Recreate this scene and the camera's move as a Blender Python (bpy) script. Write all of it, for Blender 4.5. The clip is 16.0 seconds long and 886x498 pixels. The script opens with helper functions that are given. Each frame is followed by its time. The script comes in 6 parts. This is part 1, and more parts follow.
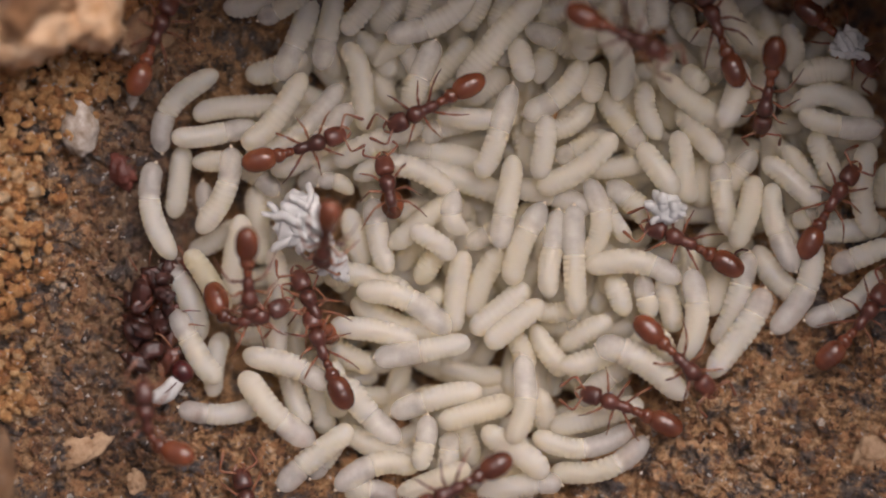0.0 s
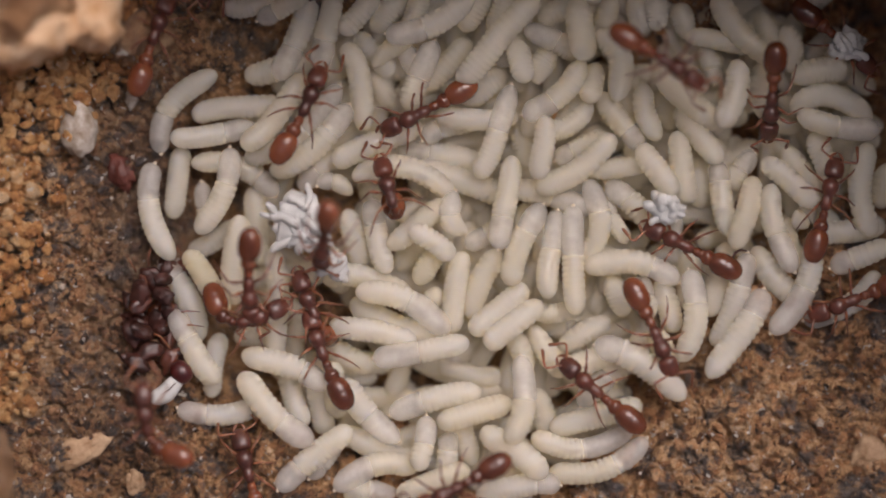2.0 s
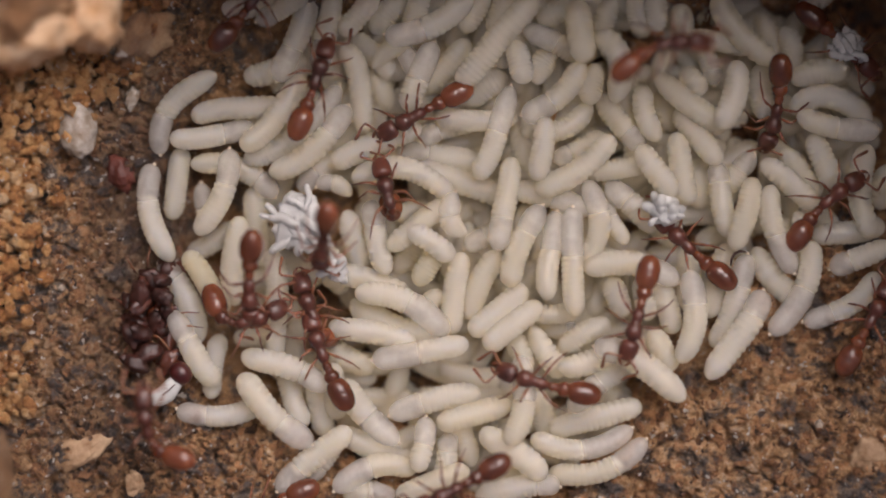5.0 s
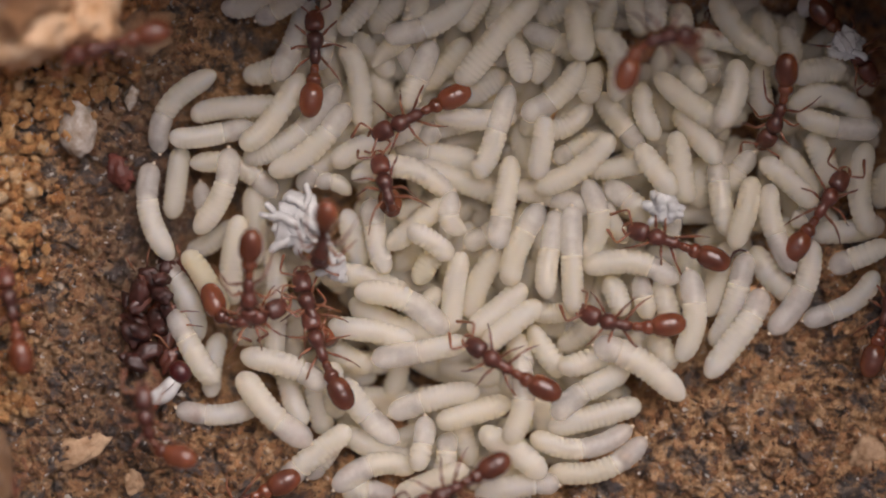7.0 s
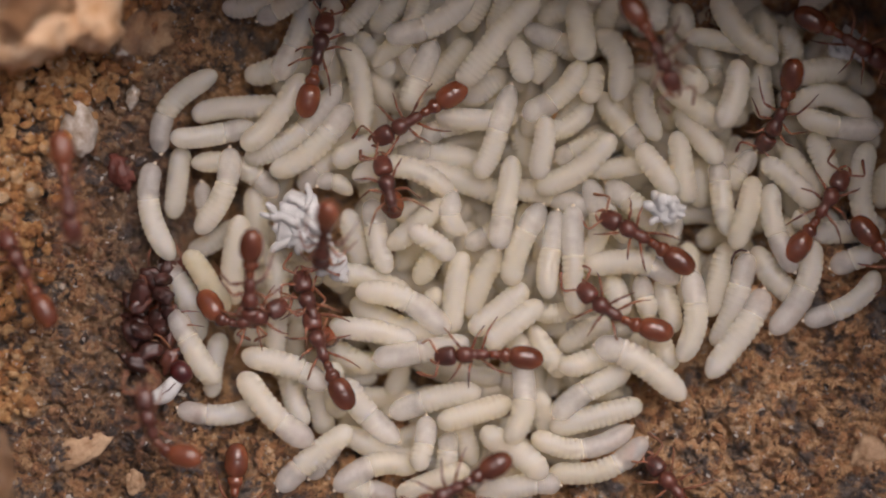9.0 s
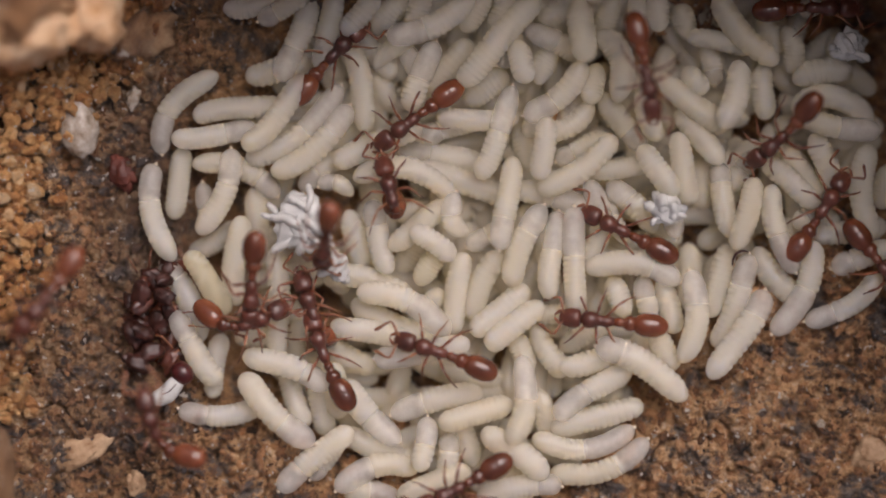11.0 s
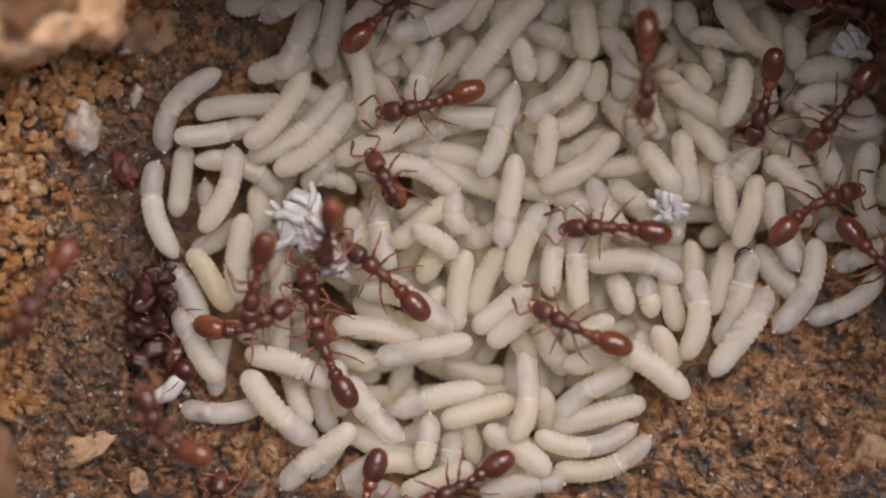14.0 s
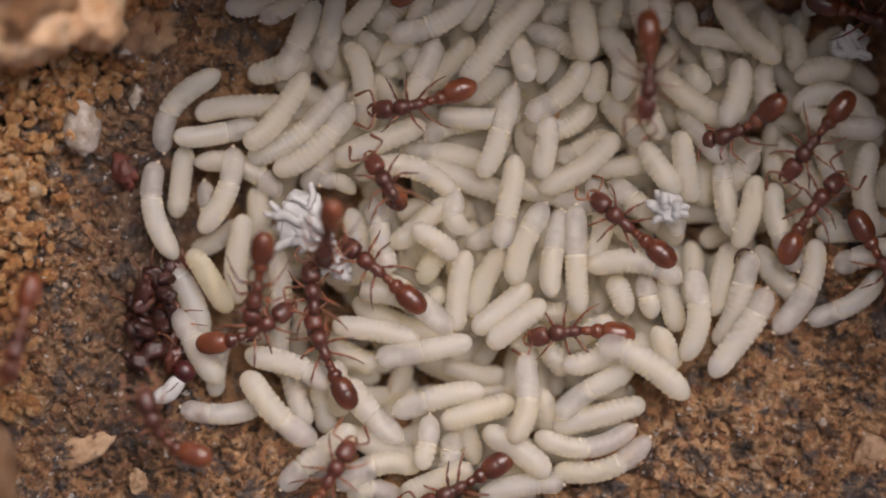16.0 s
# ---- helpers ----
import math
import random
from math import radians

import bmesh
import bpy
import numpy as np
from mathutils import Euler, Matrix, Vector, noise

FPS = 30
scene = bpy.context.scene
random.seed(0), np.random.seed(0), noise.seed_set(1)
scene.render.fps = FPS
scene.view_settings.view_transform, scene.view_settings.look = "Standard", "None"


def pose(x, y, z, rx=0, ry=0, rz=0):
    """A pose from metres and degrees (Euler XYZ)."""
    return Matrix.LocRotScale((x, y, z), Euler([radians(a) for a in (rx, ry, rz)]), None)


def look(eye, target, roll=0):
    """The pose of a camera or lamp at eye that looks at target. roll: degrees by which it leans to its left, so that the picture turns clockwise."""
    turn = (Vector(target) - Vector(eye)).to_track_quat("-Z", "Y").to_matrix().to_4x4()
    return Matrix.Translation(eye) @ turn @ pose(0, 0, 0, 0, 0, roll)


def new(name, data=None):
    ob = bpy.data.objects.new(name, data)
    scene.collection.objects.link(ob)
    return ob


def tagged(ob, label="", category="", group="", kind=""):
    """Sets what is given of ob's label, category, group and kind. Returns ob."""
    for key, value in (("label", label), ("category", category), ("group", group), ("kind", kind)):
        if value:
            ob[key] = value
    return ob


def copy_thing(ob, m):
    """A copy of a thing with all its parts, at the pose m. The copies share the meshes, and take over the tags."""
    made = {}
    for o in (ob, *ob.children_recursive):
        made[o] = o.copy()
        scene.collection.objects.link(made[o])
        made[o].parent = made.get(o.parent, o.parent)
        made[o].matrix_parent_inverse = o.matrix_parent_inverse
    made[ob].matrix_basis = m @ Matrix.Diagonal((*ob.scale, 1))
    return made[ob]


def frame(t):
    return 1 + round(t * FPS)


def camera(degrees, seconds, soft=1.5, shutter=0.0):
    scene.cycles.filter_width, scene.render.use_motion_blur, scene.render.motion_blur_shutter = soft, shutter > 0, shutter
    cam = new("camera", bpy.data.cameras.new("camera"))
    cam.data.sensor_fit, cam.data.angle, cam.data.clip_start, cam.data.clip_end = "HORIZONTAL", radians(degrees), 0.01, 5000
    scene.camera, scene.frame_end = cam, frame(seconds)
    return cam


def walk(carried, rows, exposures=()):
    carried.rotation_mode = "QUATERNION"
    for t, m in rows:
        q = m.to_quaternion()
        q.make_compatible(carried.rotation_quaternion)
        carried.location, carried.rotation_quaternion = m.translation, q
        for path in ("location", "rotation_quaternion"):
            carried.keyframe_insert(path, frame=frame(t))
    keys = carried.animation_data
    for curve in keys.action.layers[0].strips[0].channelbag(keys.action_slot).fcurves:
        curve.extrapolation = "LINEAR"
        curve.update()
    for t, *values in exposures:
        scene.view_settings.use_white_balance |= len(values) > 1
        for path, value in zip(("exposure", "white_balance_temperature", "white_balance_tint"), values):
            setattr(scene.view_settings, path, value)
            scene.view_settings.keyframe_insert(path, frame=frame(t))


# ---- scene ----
# An opened ant nest in soil: a heap of pale larvae tended by small red-brown ants.
# Lengths in the code are millimetres; MM turns them into metres.
MM = 0.001

# ---- camera and its path (it hangs over the nest and sways a little) ----
cam = camera(16.0, 16.0, soft=1.9)
cam.data.dof.use_dof = True
cam.data.dof.focus_distance = 0.1104
cam.data.dof.aperture_fstop = 14.0
walk(cam, [
    (0.0, pose(-0.00008, -0.00002, 0.11307)),
    (0.5, pose(-0.00008, -0.00001, 0.11307)),
    (1.0, pose(-0.00008, -0.00003, 0.11307)),
    (1.5, pose(-0.00005, -0.00002, 0.11307)),
    (2.0, pose(-0.00004, 0.00000, 0.11307)),
    (2.5, pose(-0.00003, 0.00001, 0.11307)),
    (3.0, pose(-0.00003, 0.00000, 0.11307)),
    (3.5, pose(-0.00003, 0.00000, 0.11307)),
    (4.2, pose(-0.00004, -0.00001, 0.11307)),
    (6.3, pose(0.00002, 0.00014, 0.11307)),
    (6.5, pose(0.00000, 0.00008, 0.11307)),
    (7.0, pose(0.00000, 0.00000, 0.11307)),
    (7.5, pose(-0.00005, 0.00004, 0.11307)),
    (8.0, pose(-0.00001, 0.00006, 0.11307)),
    (8.5, pose(-0.00003, 0.00005, 0.11307)),
    (9.0, pose(-0.00004, 0.00000, 0.11307)),
    (9.2, pose(-0.00004, 0.00000, 0.11307)),
    (11.3, pose(-0.00008, 0.00003, 0.11307)),
    (11.5, pose(-0.00008, 0.00002, 0.11307)),
    (12.0, pose(-0.00007, 0.00002, 0.11307)),
    (12.5, pose(-0.00009, 0.00000, 0.11307)),
    (13.0, pose(-0.00014, -0.00003, 0.11307)),
    (13.5, pose(-0.00013, -0.00004, 0.11307)),
    (14.0, pose(-0.00016, -0.00006, 0.11307)),
    (14.5, pose(-0.00015, -0.00004, 0.11307)),
    (15.0, pose(-0.00014, -0.00005, 0.11307)),
    (15.5, pose(-0.00013, -0.00004, 0.11307)),
    (16.0, pose(-0.00015, -0.00003, 0.11307))
], exposures=((0.0, 0.01, 6380, 18), (16.0, 0.01, 6380, 18)))

# ---- daylight: a bright hazy sky and a soft sun ----
world = bpy.data.worlds.new("sky")
scene.world = world
world.use_nodes = True
wn = world.node_tree.nodes
sky = wn.new("ShaderNodeTexSky")
sky.sky_type = "NISHITA"
sky.sun_disc = False
sky.sun_elevation = radians(62)
sky.sun_rotation = radians(31)
sky.dust_density = 8.0
sky.air_density = 0.22
sky.ozone_density = 0.5
wn["Background"].inputs["Strength"].default_value = 0.1025
world.node_tree.links.new(sky.outputs[0], wn["Background"].inputs["Color"])
sun_data = bpy.data.lights.new("sun", "SUN")
sun_data.energy = 1.22
sun_data.angle = radians(42)
sun_data.color = (1.0, 0.95, 0.88)
sun = new("sun", sun_data)
sun.matrix_world = look((0.26, 0.43, 0.87), (0, 0, 0))


# ---- materials ----
def base_material(name, roughness=0.5):
    mat = bpy.data.materials.new(name)
    mat.use_nodes = True
    nt = mat.node_tree
    b = nt.nodes["Principled BSDF"]
    b.inputs["Roughness"].default_value = roughness
    return mat, nt, b


def nd(nt, kind, **values):
    n = nt.nodes.new(kind)
    for key, value in values.items():
        n.inputs[key].default_value = value
    return n


def ramp(nt, stops):
    n = nt.nodes.new("ShaderNodeValToRGB")
    e = n.color_ramp.elements
    while len(e) < len(stops):
        e.new(0.5)
    for el, (p, c) in zip(e, stops):
        el.position = p
        el.color = (*c, 1.0) if len(c) == 3 else c
    return n


def bump(nt, b, height, strength, distance):
    n = nd(nt, "ShaderNodeBump", Strength=strength, Distance=distance * MM)
    nt.links.new(height, n.inputs["Height"])
    nt.links.new(n.outputs[0], b.inputs["Normal"])


def soil_material(name, stops, scale, island=False, grey_share=0.8, grey_tone=(0.105, 0.105, 0.108, 1)):
    mat, nt, b = base_material(name, 0.75)
    co = nt.nodes.new("ShaderNodeTexCoord")
    big = nd(nt, "ShaderNodeTexNoise", Scale=260.0 * scale, Detail=4.0, Roughness=0.6)
    mid = nd(nt, "ShaderNodeTexNoise", Scale=2300.0 * scale, Detail=9.0, Roughness=0.78)
    for n in (big, mid):
        nt.links.new(co.outputs["Object"], n.inputs["Vector"])
    mix = nd(nt, "ShaderNodeMath")
    mix.operation = "MULTIPLY_ADD"
    mix.inputs[1].default_value = 1.15
    nt.links.new(mid.outputs["Fac"], mix.inputs[0])
    half = nd(nt, "ShaderNodeMath")
    half.operation = "MULTIPLY_ADD"
    half.inputs[1].default_value = 0.45
    half.inputs[2].default_value = -0.31
    nt.links.new(big.outputs["Fac"], half.inputs[0])
    nt.links.new(half.outputs[0], mix.inputs[2])
    last = mix.outputs[0]
    if island:
        geo = nt.nodes.new("ShaderNodeNewGeometry")
        add = nd(nt, "ShaderNodeMath")
        add.operation = "MULTIPLY_ADD"
        add.inputs[1].default_value = 0.42
        nt.links.new(geo.outputs["Random Per Island"], add.inputs[0])
        low = nd(nt, "ShaderNodeMath")
        low.operation = "SUBTRACT"
        low.inputs[1].default_value = 0.21
        nt.links.new(last, low.inputs[0])
        nt.links.new(low.outputs[0], add.inputs[2])
        last = add.outputs[0]
    r = ramp(nt, stops)
    nt.links.new(last, r.inputs[0])
    slate = ramp(nt, [(0.50, (0.0, 0.0, 0.0)), (0.60, (1.0, 1.0, 1.0))])
    gn = nd(nt, "ShaderNodeTexNoise", Scale=1000.0 * scale, Detail=8.0, Roughness=0.68)
    away = nt.nodes.new("ShaderNodeMapping")
    away.inputs["Location"].default_value = (0.37, 0.11, 0.5)
    nt.links.new(co.outputs["Object"], away.inputs[0])
    nt.links.new(away.outputs[0], gn.inputs["Vector"])
    nt.links.new(gn.outputs["Fac"], slate.inputs[0])
    grey = nt.nodes.new("ShaderNodeMix")
    grey.data_type = "RGBA"
    grey.inputs[7].default_value = grey_tone
    some = nd(nt, "ShaderNodeMath")
    some.operation = "MULTIPLY"
    some.inputs[1].default_value = grey_share
    nt.links.new(slate.outputs[0], some.inputs[0])
    nt.links.new(some.outputs[0], grey.inputs[0])
    nt.links.new(r.outputs[0], grey.inputs[6])
    # scattered dark mineral specks
    speck = ramp(nt, [(0.0, (0.0, 0.0, 0.0)), (0.30, (0.0, 0.0, 0.0)), (0.42, (1.0, 1.0, 1.0)), (1.0, (1.0, 1.0, 1.0))])
    sn = nd(nt, "ShaderNodeTexNoise", Scale=900.0 * scale, Detail=5.0, Roughness=0.7)
    nt.links.new(co.outputs["Object"], sn.inputs["Vector"])
    nt.links.new(sn.outputs["Fac"], speck.inputs[0])
    m = nt.nodes.new("ShaderNodeMix")
    m.data_type = "RGBA"
    m.inputs[6].default_value = (0.022, 0.02, 0.019, 1)
    nt.links.new(speck.outputs[0], m.inputs[0])
    nt.links.new(grey.outputs[2], m.inputs[7])
    # darker grey-brown patches at the foot of the bank
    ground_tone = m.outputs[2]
    tone_at = nt.nodes.new("ShaderNodeNewGeometry")
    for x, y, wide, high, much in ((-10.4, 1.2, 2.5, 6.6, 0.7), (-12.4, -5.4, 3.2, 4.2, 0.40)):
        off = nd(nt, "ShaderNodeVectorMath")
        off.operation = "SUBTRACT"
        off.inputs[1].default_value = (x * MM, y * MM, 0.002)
        nt.links.new(tone_at.outputs["Position"], off.inputs[0])
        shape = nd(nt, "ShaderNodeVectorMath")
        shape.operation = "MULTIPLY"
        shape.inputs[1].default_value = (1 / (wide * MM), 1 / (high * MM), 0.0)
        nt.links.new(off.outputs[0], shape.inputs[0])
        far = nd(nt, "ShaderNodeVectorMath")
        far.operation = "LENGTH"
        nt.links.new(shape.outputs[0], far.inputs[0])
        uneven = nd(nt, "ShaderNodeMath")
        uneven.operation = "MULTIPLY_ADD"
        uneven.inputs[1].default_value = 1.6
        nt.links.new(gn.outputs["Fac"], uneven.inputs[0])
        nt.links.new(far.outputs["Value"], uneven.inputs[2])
        tone_patch = ramp(nt, [(0.0, (much, much, much)), (0.5, (much, much, much)), (0.98, (0.0, 0.0, 0.0))])
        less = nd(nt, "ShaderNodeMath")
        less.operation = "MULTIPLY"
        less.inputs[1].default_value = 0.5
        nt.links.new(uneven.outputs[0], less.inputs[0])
        nt.links.new(less.outputs[0], tone_patch.inputs[0])
        blend = nt.nodes.new("ShaderNodeMix")
        blend.data_type = "RGBA"
        blend.inputs[7].default_value = (0.082, 0.058, 0.050, 1)
        nt.links.new(tone_patch.outputs[0], blend.inputs[0])
        nt.links.new(ground_tone, blend.inputs[6])
        ground_tone = blend.outputs[2]
    # tiny pale mineral flecks, their glints painted into the base colour
    painted_glint = ramp(nt, [(0.655, (0.0, 0.0, 0.0)), (0.70, (1.0, 1.0, 1.0))])
    fn = nd(nt, "ShaderNodeTexNoise", Scale=3600.0 * scale, Detail=2.0, Roughness=0.5)
    nt.links.new(away.outputs[0], fn.inputs["Vector"])
    nt.links.new(fn.outputs["Fac"], painted_glint.inputs[0])
    pale = nt.nodes.new("ShaderNodeMix")
    pale.data_type = "RGBA"
    pale.inputs[7].default_value = (0.66, 0.62, 0.56, 1)
    nt.links.new(painted_glint.outputs[0], pale.inputs[0])
    nt.links.new(blend.outputs[2], pale.inputs[6])
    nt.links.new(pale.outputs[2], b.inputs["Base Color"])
    h = nd(nt, "ShaderNodeMath")
    h.operation = "ADD"
    nt.links.new(mid.outputs["Fac"], h.inputs[0])
    nt.links.new(gn.outputs["Fac"], h.inputs[1])
    bump(nt, b, h.outputs[0], 1.0, 0.30)
    gloss = ramp(nt, [(0.35, (0.28, 0.28, 0.28)), (0.6, (0.85, 0.85, 0.85))])
    nt.links.new(mid.outputs["Fac"], gloss.inputs[0])
    nt.links.new(gloss.outputs[0], b.inputs["Roughness"])
    return mat


def larva_material(name, pale):
    """The opaque creamy flesh of a grub."""
    mat, nt, b = base_material(name, 0.30)
    b.inputs["Coat Weight"].default_value = 0.15
    b.inputs["Coat Roughness"].default_value = 0.2
    co = nt.nodes.new("ShaderNodeTexCoord")
    info = nt.nodes.new("ShaderNodeObjectInfo")
    noise_n = nd(nt, "ShaderNodeTexNoise", Scale=1400.0, Detail=4.0, Roughness=0.6)
    nt.links.new(co.outputs["Object"], noise_n.inputs["Vector"])
    tone = ramp(nt, [(0.25, tuple(c * 0.93 for c in pale)), (0.7, pale)])
    nt.links.new(noise_n.outputs["Fac"], tone.inputs[0])
    vary = ramp(nt, [(0.0, (0.95, 0.91, 0.83)), (0.5, (0.98, 0.96, 0.92)), (1.0, (1.0, 1.0, 1.0))])
    nt.links.new(info.outputs["Random"], vary.inputs[0])
    mul = nt.nodes.new("ShaderNodeMix")
    mul.data_type = "RGBA"
    mul.blend_type = "MULTIPLY"
    mul.inputs[0].default_value = 1.0
    nt.links.new(tone.outputs[0], mul.inputs[6])
    nt.links.new(vary.outputs[0], mul.inputs[7])
    b.inputs["Subsurface Weight"].default_value = 0.85
    b.inputs["Subsurface Radius"].default_value = (1.0, 0.85, 0.65)
    b.inputs["Subsurface Scale"].default_value = 1.6 * MM
    b.inputs["IOR"].default_value = 1.38
    nt.links.new(mul.outputs[2], b.inputs["Base Color"])
    bump(nt, b, noise_n.outputs["Fac"], 0.15, 0.05)
    # light shines through the flesh
    glow_through = nd(nt, "ShaderNodeBsdfTranslucent", Color=(0.96, 0.915, 0.78, 1))
    both = nd(nt, "ShaderNodeMixShader", Fac=0.5)
    nt.links.new(b.outputs[0], both.inputs[1])
    nt.links.new(glow_through.outputs[0], both.inputs[2])
    last = both.outputs[0]
    nt.links.new(last, nt.nodes["Material Output"].inputs["Surface"])
    return mat


def larva_skin_material():
    """Thin watery skin: mostly seen through, with a faint milky scatter and a moist gloss."""
    mat, nt, b = base_material("larva_skin_film")
    co = nt.nodes.new("ShaderNodeTexCoord")
    n = nd(nt, "ShaderNodeTexNoise", Scale=1900.0, Detail=3.0, Roughness=0.6)
    nt.links.new(co.outputs["Object"], n.inputs["Vector"])
    milky = nd(nt, "ShaderNodeBsdfDiffuse", Color=(0.95, 0.925, 0.865, 1))
    back = nd(nt, "ShaderNodeBsdfTranslucent", Color=(0.95, 0.92, 0.85, 1))
    milk = nd(nt, "ShaderNodeMixShader", Fac=0.3)
    nt.links.new(milky.outputs[0], milk.inputs[1])
    nt.links.new(back.outputs[0], milk.inputs[2])
    clear = nd(nt, "ShaderNodeBsdfTransparent", Color=(1.0, 0.995, 0.985, 1))
    cloud = nt.nodes.new("ShaderNodeMapRange")
    for key, value in (("From Min", 0.3), ("From Max", 0.7), ("To Min", 0.27), ("To Max", 0.37)):
        cloud.inputs[key].default_value = value
    nt.links.new(n.outputs["Fac"], cloud.inputs["Value"])
    watery = nt.nodes.new("ShaderNodeMixShader")
    nt.links.new(cloud.outputs[0], watery.inputs[0])
    nt.links.new(clear.outputs[0], watery.inputs[1])
    nt.links.new(milk.outputs[0], watery.inputs[2])
    gloss = nd(nt, "ShaderNodeBsdfGlossy", Roughness=0.42)
    bumpy = nd(nt, "ShaderNodeBump", Strength=0.25, Distance=0.05 * MM)
    nt.links.new(n.outputs["Fac"], bumpy.inputs["Height"])
    nt.links.new(bumpy.outputs[0], gloss.inputs["Normal"])
    blend = nd(nt, "ShaderNodeMixShader", Fac=0.035)
    nt.links.new(watery.outputs[0], blend.inputs[1])
    nt.links.new(gloss.outputs[0], blend.inputs[2])
    nt.links.new(blend.outputs[0], nt.nodes["Material Output"].inputs["Surface"])
    return mat


def chitin_material(name, dark, light, rough, grain=2200.0):
    mat, nt, b = base_material(name, rough)
    co = nt.nodes.new("ShaderNodeTexCoord")
    info = nt.nodes.new("ShaderNodeObjectInfo")
    n = nd(nt, "ShaderNodeTexNoise", Scale=grain, Detail=6.0, Roughness=0.7 if grain > 1500 else 0.45)
    nt.links.new(co.outputs["Object"], n.inputs["Vector"])
    add = nd(nt, "ShaderNodeMath")
    add.operation = "MULTIPLY_ADD"
    add.inputs[1].default_value = 0.25
    nt.links.new(info.outputs["Random"], add.inputs[0])
    nt.links.new(n.outputs["Fac"], add.inputs[2])
    r = ramp(nt, [(0.40, dark), (0.82, light)])
    nt.links.new(add.outputs[0], r.inputs[0])
    nt.links.new(r.outputs[0], b.inputs["Base Color"])
    b.inputs["Subsurface Weight"].default_value = 0.3
    b.inputs["Subsurface Radius"].default_value = (1.0, 0.4, 0.2)
    b.inputs["Subsurface Scale"].default_value = 0.3 * MM
    bump(nt, b, n.outputs["Fac"], 0.5, 0.05)
    b.inputs["Coat Weight"].default_value = 0.3
    b.inputs["Coat Roughness"].default_value = 0.15
    return mat


def stone_material(name, dark, light, rough, relief=0.6):
    mat, nt, b = base_material(name, rough)
    co = nt.nodes.new("ShaderNodeTexCoord")
    n = nd(nt, "ShaderNodeTexNoise", Scale=1500.0, Detail=6.0, Roughness=0.65)
    nt.links.new(co.outputs["Object"], n.inputs["Vector"])
    r = ramp(nt, [(0.35, dark), (0.65, light)])
    nt.links.new(n.outputs["Fac"], r.inputs[0])
    nt.links.new(r.outputs[0], b.inputs["Base Color"])
    bump(nt, b, n.outputs["Fac"], relief, 0.1)
    return mat


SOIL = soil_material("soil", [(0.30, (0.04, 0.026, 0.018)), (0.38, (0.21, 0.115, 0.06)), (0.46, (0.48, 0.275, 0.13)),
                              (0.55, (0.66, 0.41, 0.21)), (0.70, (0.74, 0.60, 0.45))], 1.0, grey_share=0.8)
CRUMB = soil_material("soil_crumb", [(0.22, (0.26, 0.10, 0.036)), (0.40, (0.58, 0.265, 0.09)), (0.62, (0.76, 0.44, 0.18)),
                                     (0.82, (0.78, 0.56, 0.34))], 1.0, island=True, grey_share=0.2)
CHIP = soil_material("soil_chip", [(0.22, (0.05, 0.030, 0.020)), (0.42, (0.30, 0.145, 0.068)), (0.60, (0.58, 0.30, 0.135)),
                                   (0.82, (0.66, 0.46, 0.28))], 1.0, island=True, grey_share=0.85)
CLOD = soil_material("pale_clod", [(0.25, (0.22, 0.10, 0.04)), (0.45, (0.42, 0.22, 0.10)), (0.65, (0.62, 0.42, 0.24)),
                                   (0.85, (0.72, 0.56, 0.38))], 0.35, grey_share=0.35)
CREAM = stone_material("cream_clod", (0.60, 0.31, 0.13), (0.87, 0.66, 0.43), 0.7)
LARVA = {"white": larva_material("larva_flesh", (0.89, 0.85, 0.76)),
         "yellowish": larva_material("larva_yellow_flesh", (0.83, 0.76, 0.58))}
LARVA_SKIN = larva_skin_material()
CHITIN = chitin_material("ant_body_shell", (0.042, 0.015, 0.012), (0.15, 0.046, 0.027), 0.38)
GASTER = chitin_material("ant_gaster_shell", (0.075, 0.023, 0.013), (0.26, 0.080, 0.034), 0.2, 900.0)
LIMB = chitin_material("ant_limb_shell", (0.15, 0.057, 0.033), (0.31, 0.135, 0.072), 0.42)
QUARTZ = stone_material("quartz", (0.36, 0.26, 0.17), (0.80, 0.73, 0.64), 0.2)
QUARTZ.node_tree.nodes["Principled BSDF"].inputs["Transmission Weight"].default_value = 0.3
TAN = stone_material("tan_chip", (0.28, 0.16, 0.08), (0.52, 0.36, 0.22), 0.7)
RUST = stone_material("rust_chip", (0.06, 0.018, 0.013), (0.16, 0.045, 0.03), 0.5)
DEBRIS = stone_material("dark_husk_debris", (0.022, 0.010, 0.008), (0.075, 0.024, 0.017), 0.4)
MOUTH = stone_material("larva_mouth", (0.60, 0.50, 0.36), (0.74, 0.66, 0.54), 0.35, 0.1)
CAP = chitin_material("seed_cap", (0.045, 0.008, 0.008), (0.10, 0.016, 0.014), 0.3)
SKIN = stone_material("cast_skin_film", (0.52, 0.52, 0.50), (0.64, 0.64, 0.62), 0.28, 0.12)
SKIN.node_tree.nodes["Principled BSDF"].inputs["Subsurface Weight"].default_value = 0.7
SKIN.node_tree.nodes["Principled BSDF"].inputs["Subsurface Scale"].default_value = 0.3 * MM
SKIN.node_tree.nodes["Principled BSDF"].inputs["Subsurface Radius"].default_value = (1.0, 0.96, 0.9)


# ---- mesh helpers ----
def part(name, bm, material, parent=None, label=""):
    me = bpy.data.meshes.new(name)
    bm.to_mesh(me)
    bm.free()
    for p in me.polygons:
        p.use_smooth = True
    me.materials.append(material)
    ob = new(name, me)
    ob.parent = parent
    if label:
        ob["label"] = label
    return ob


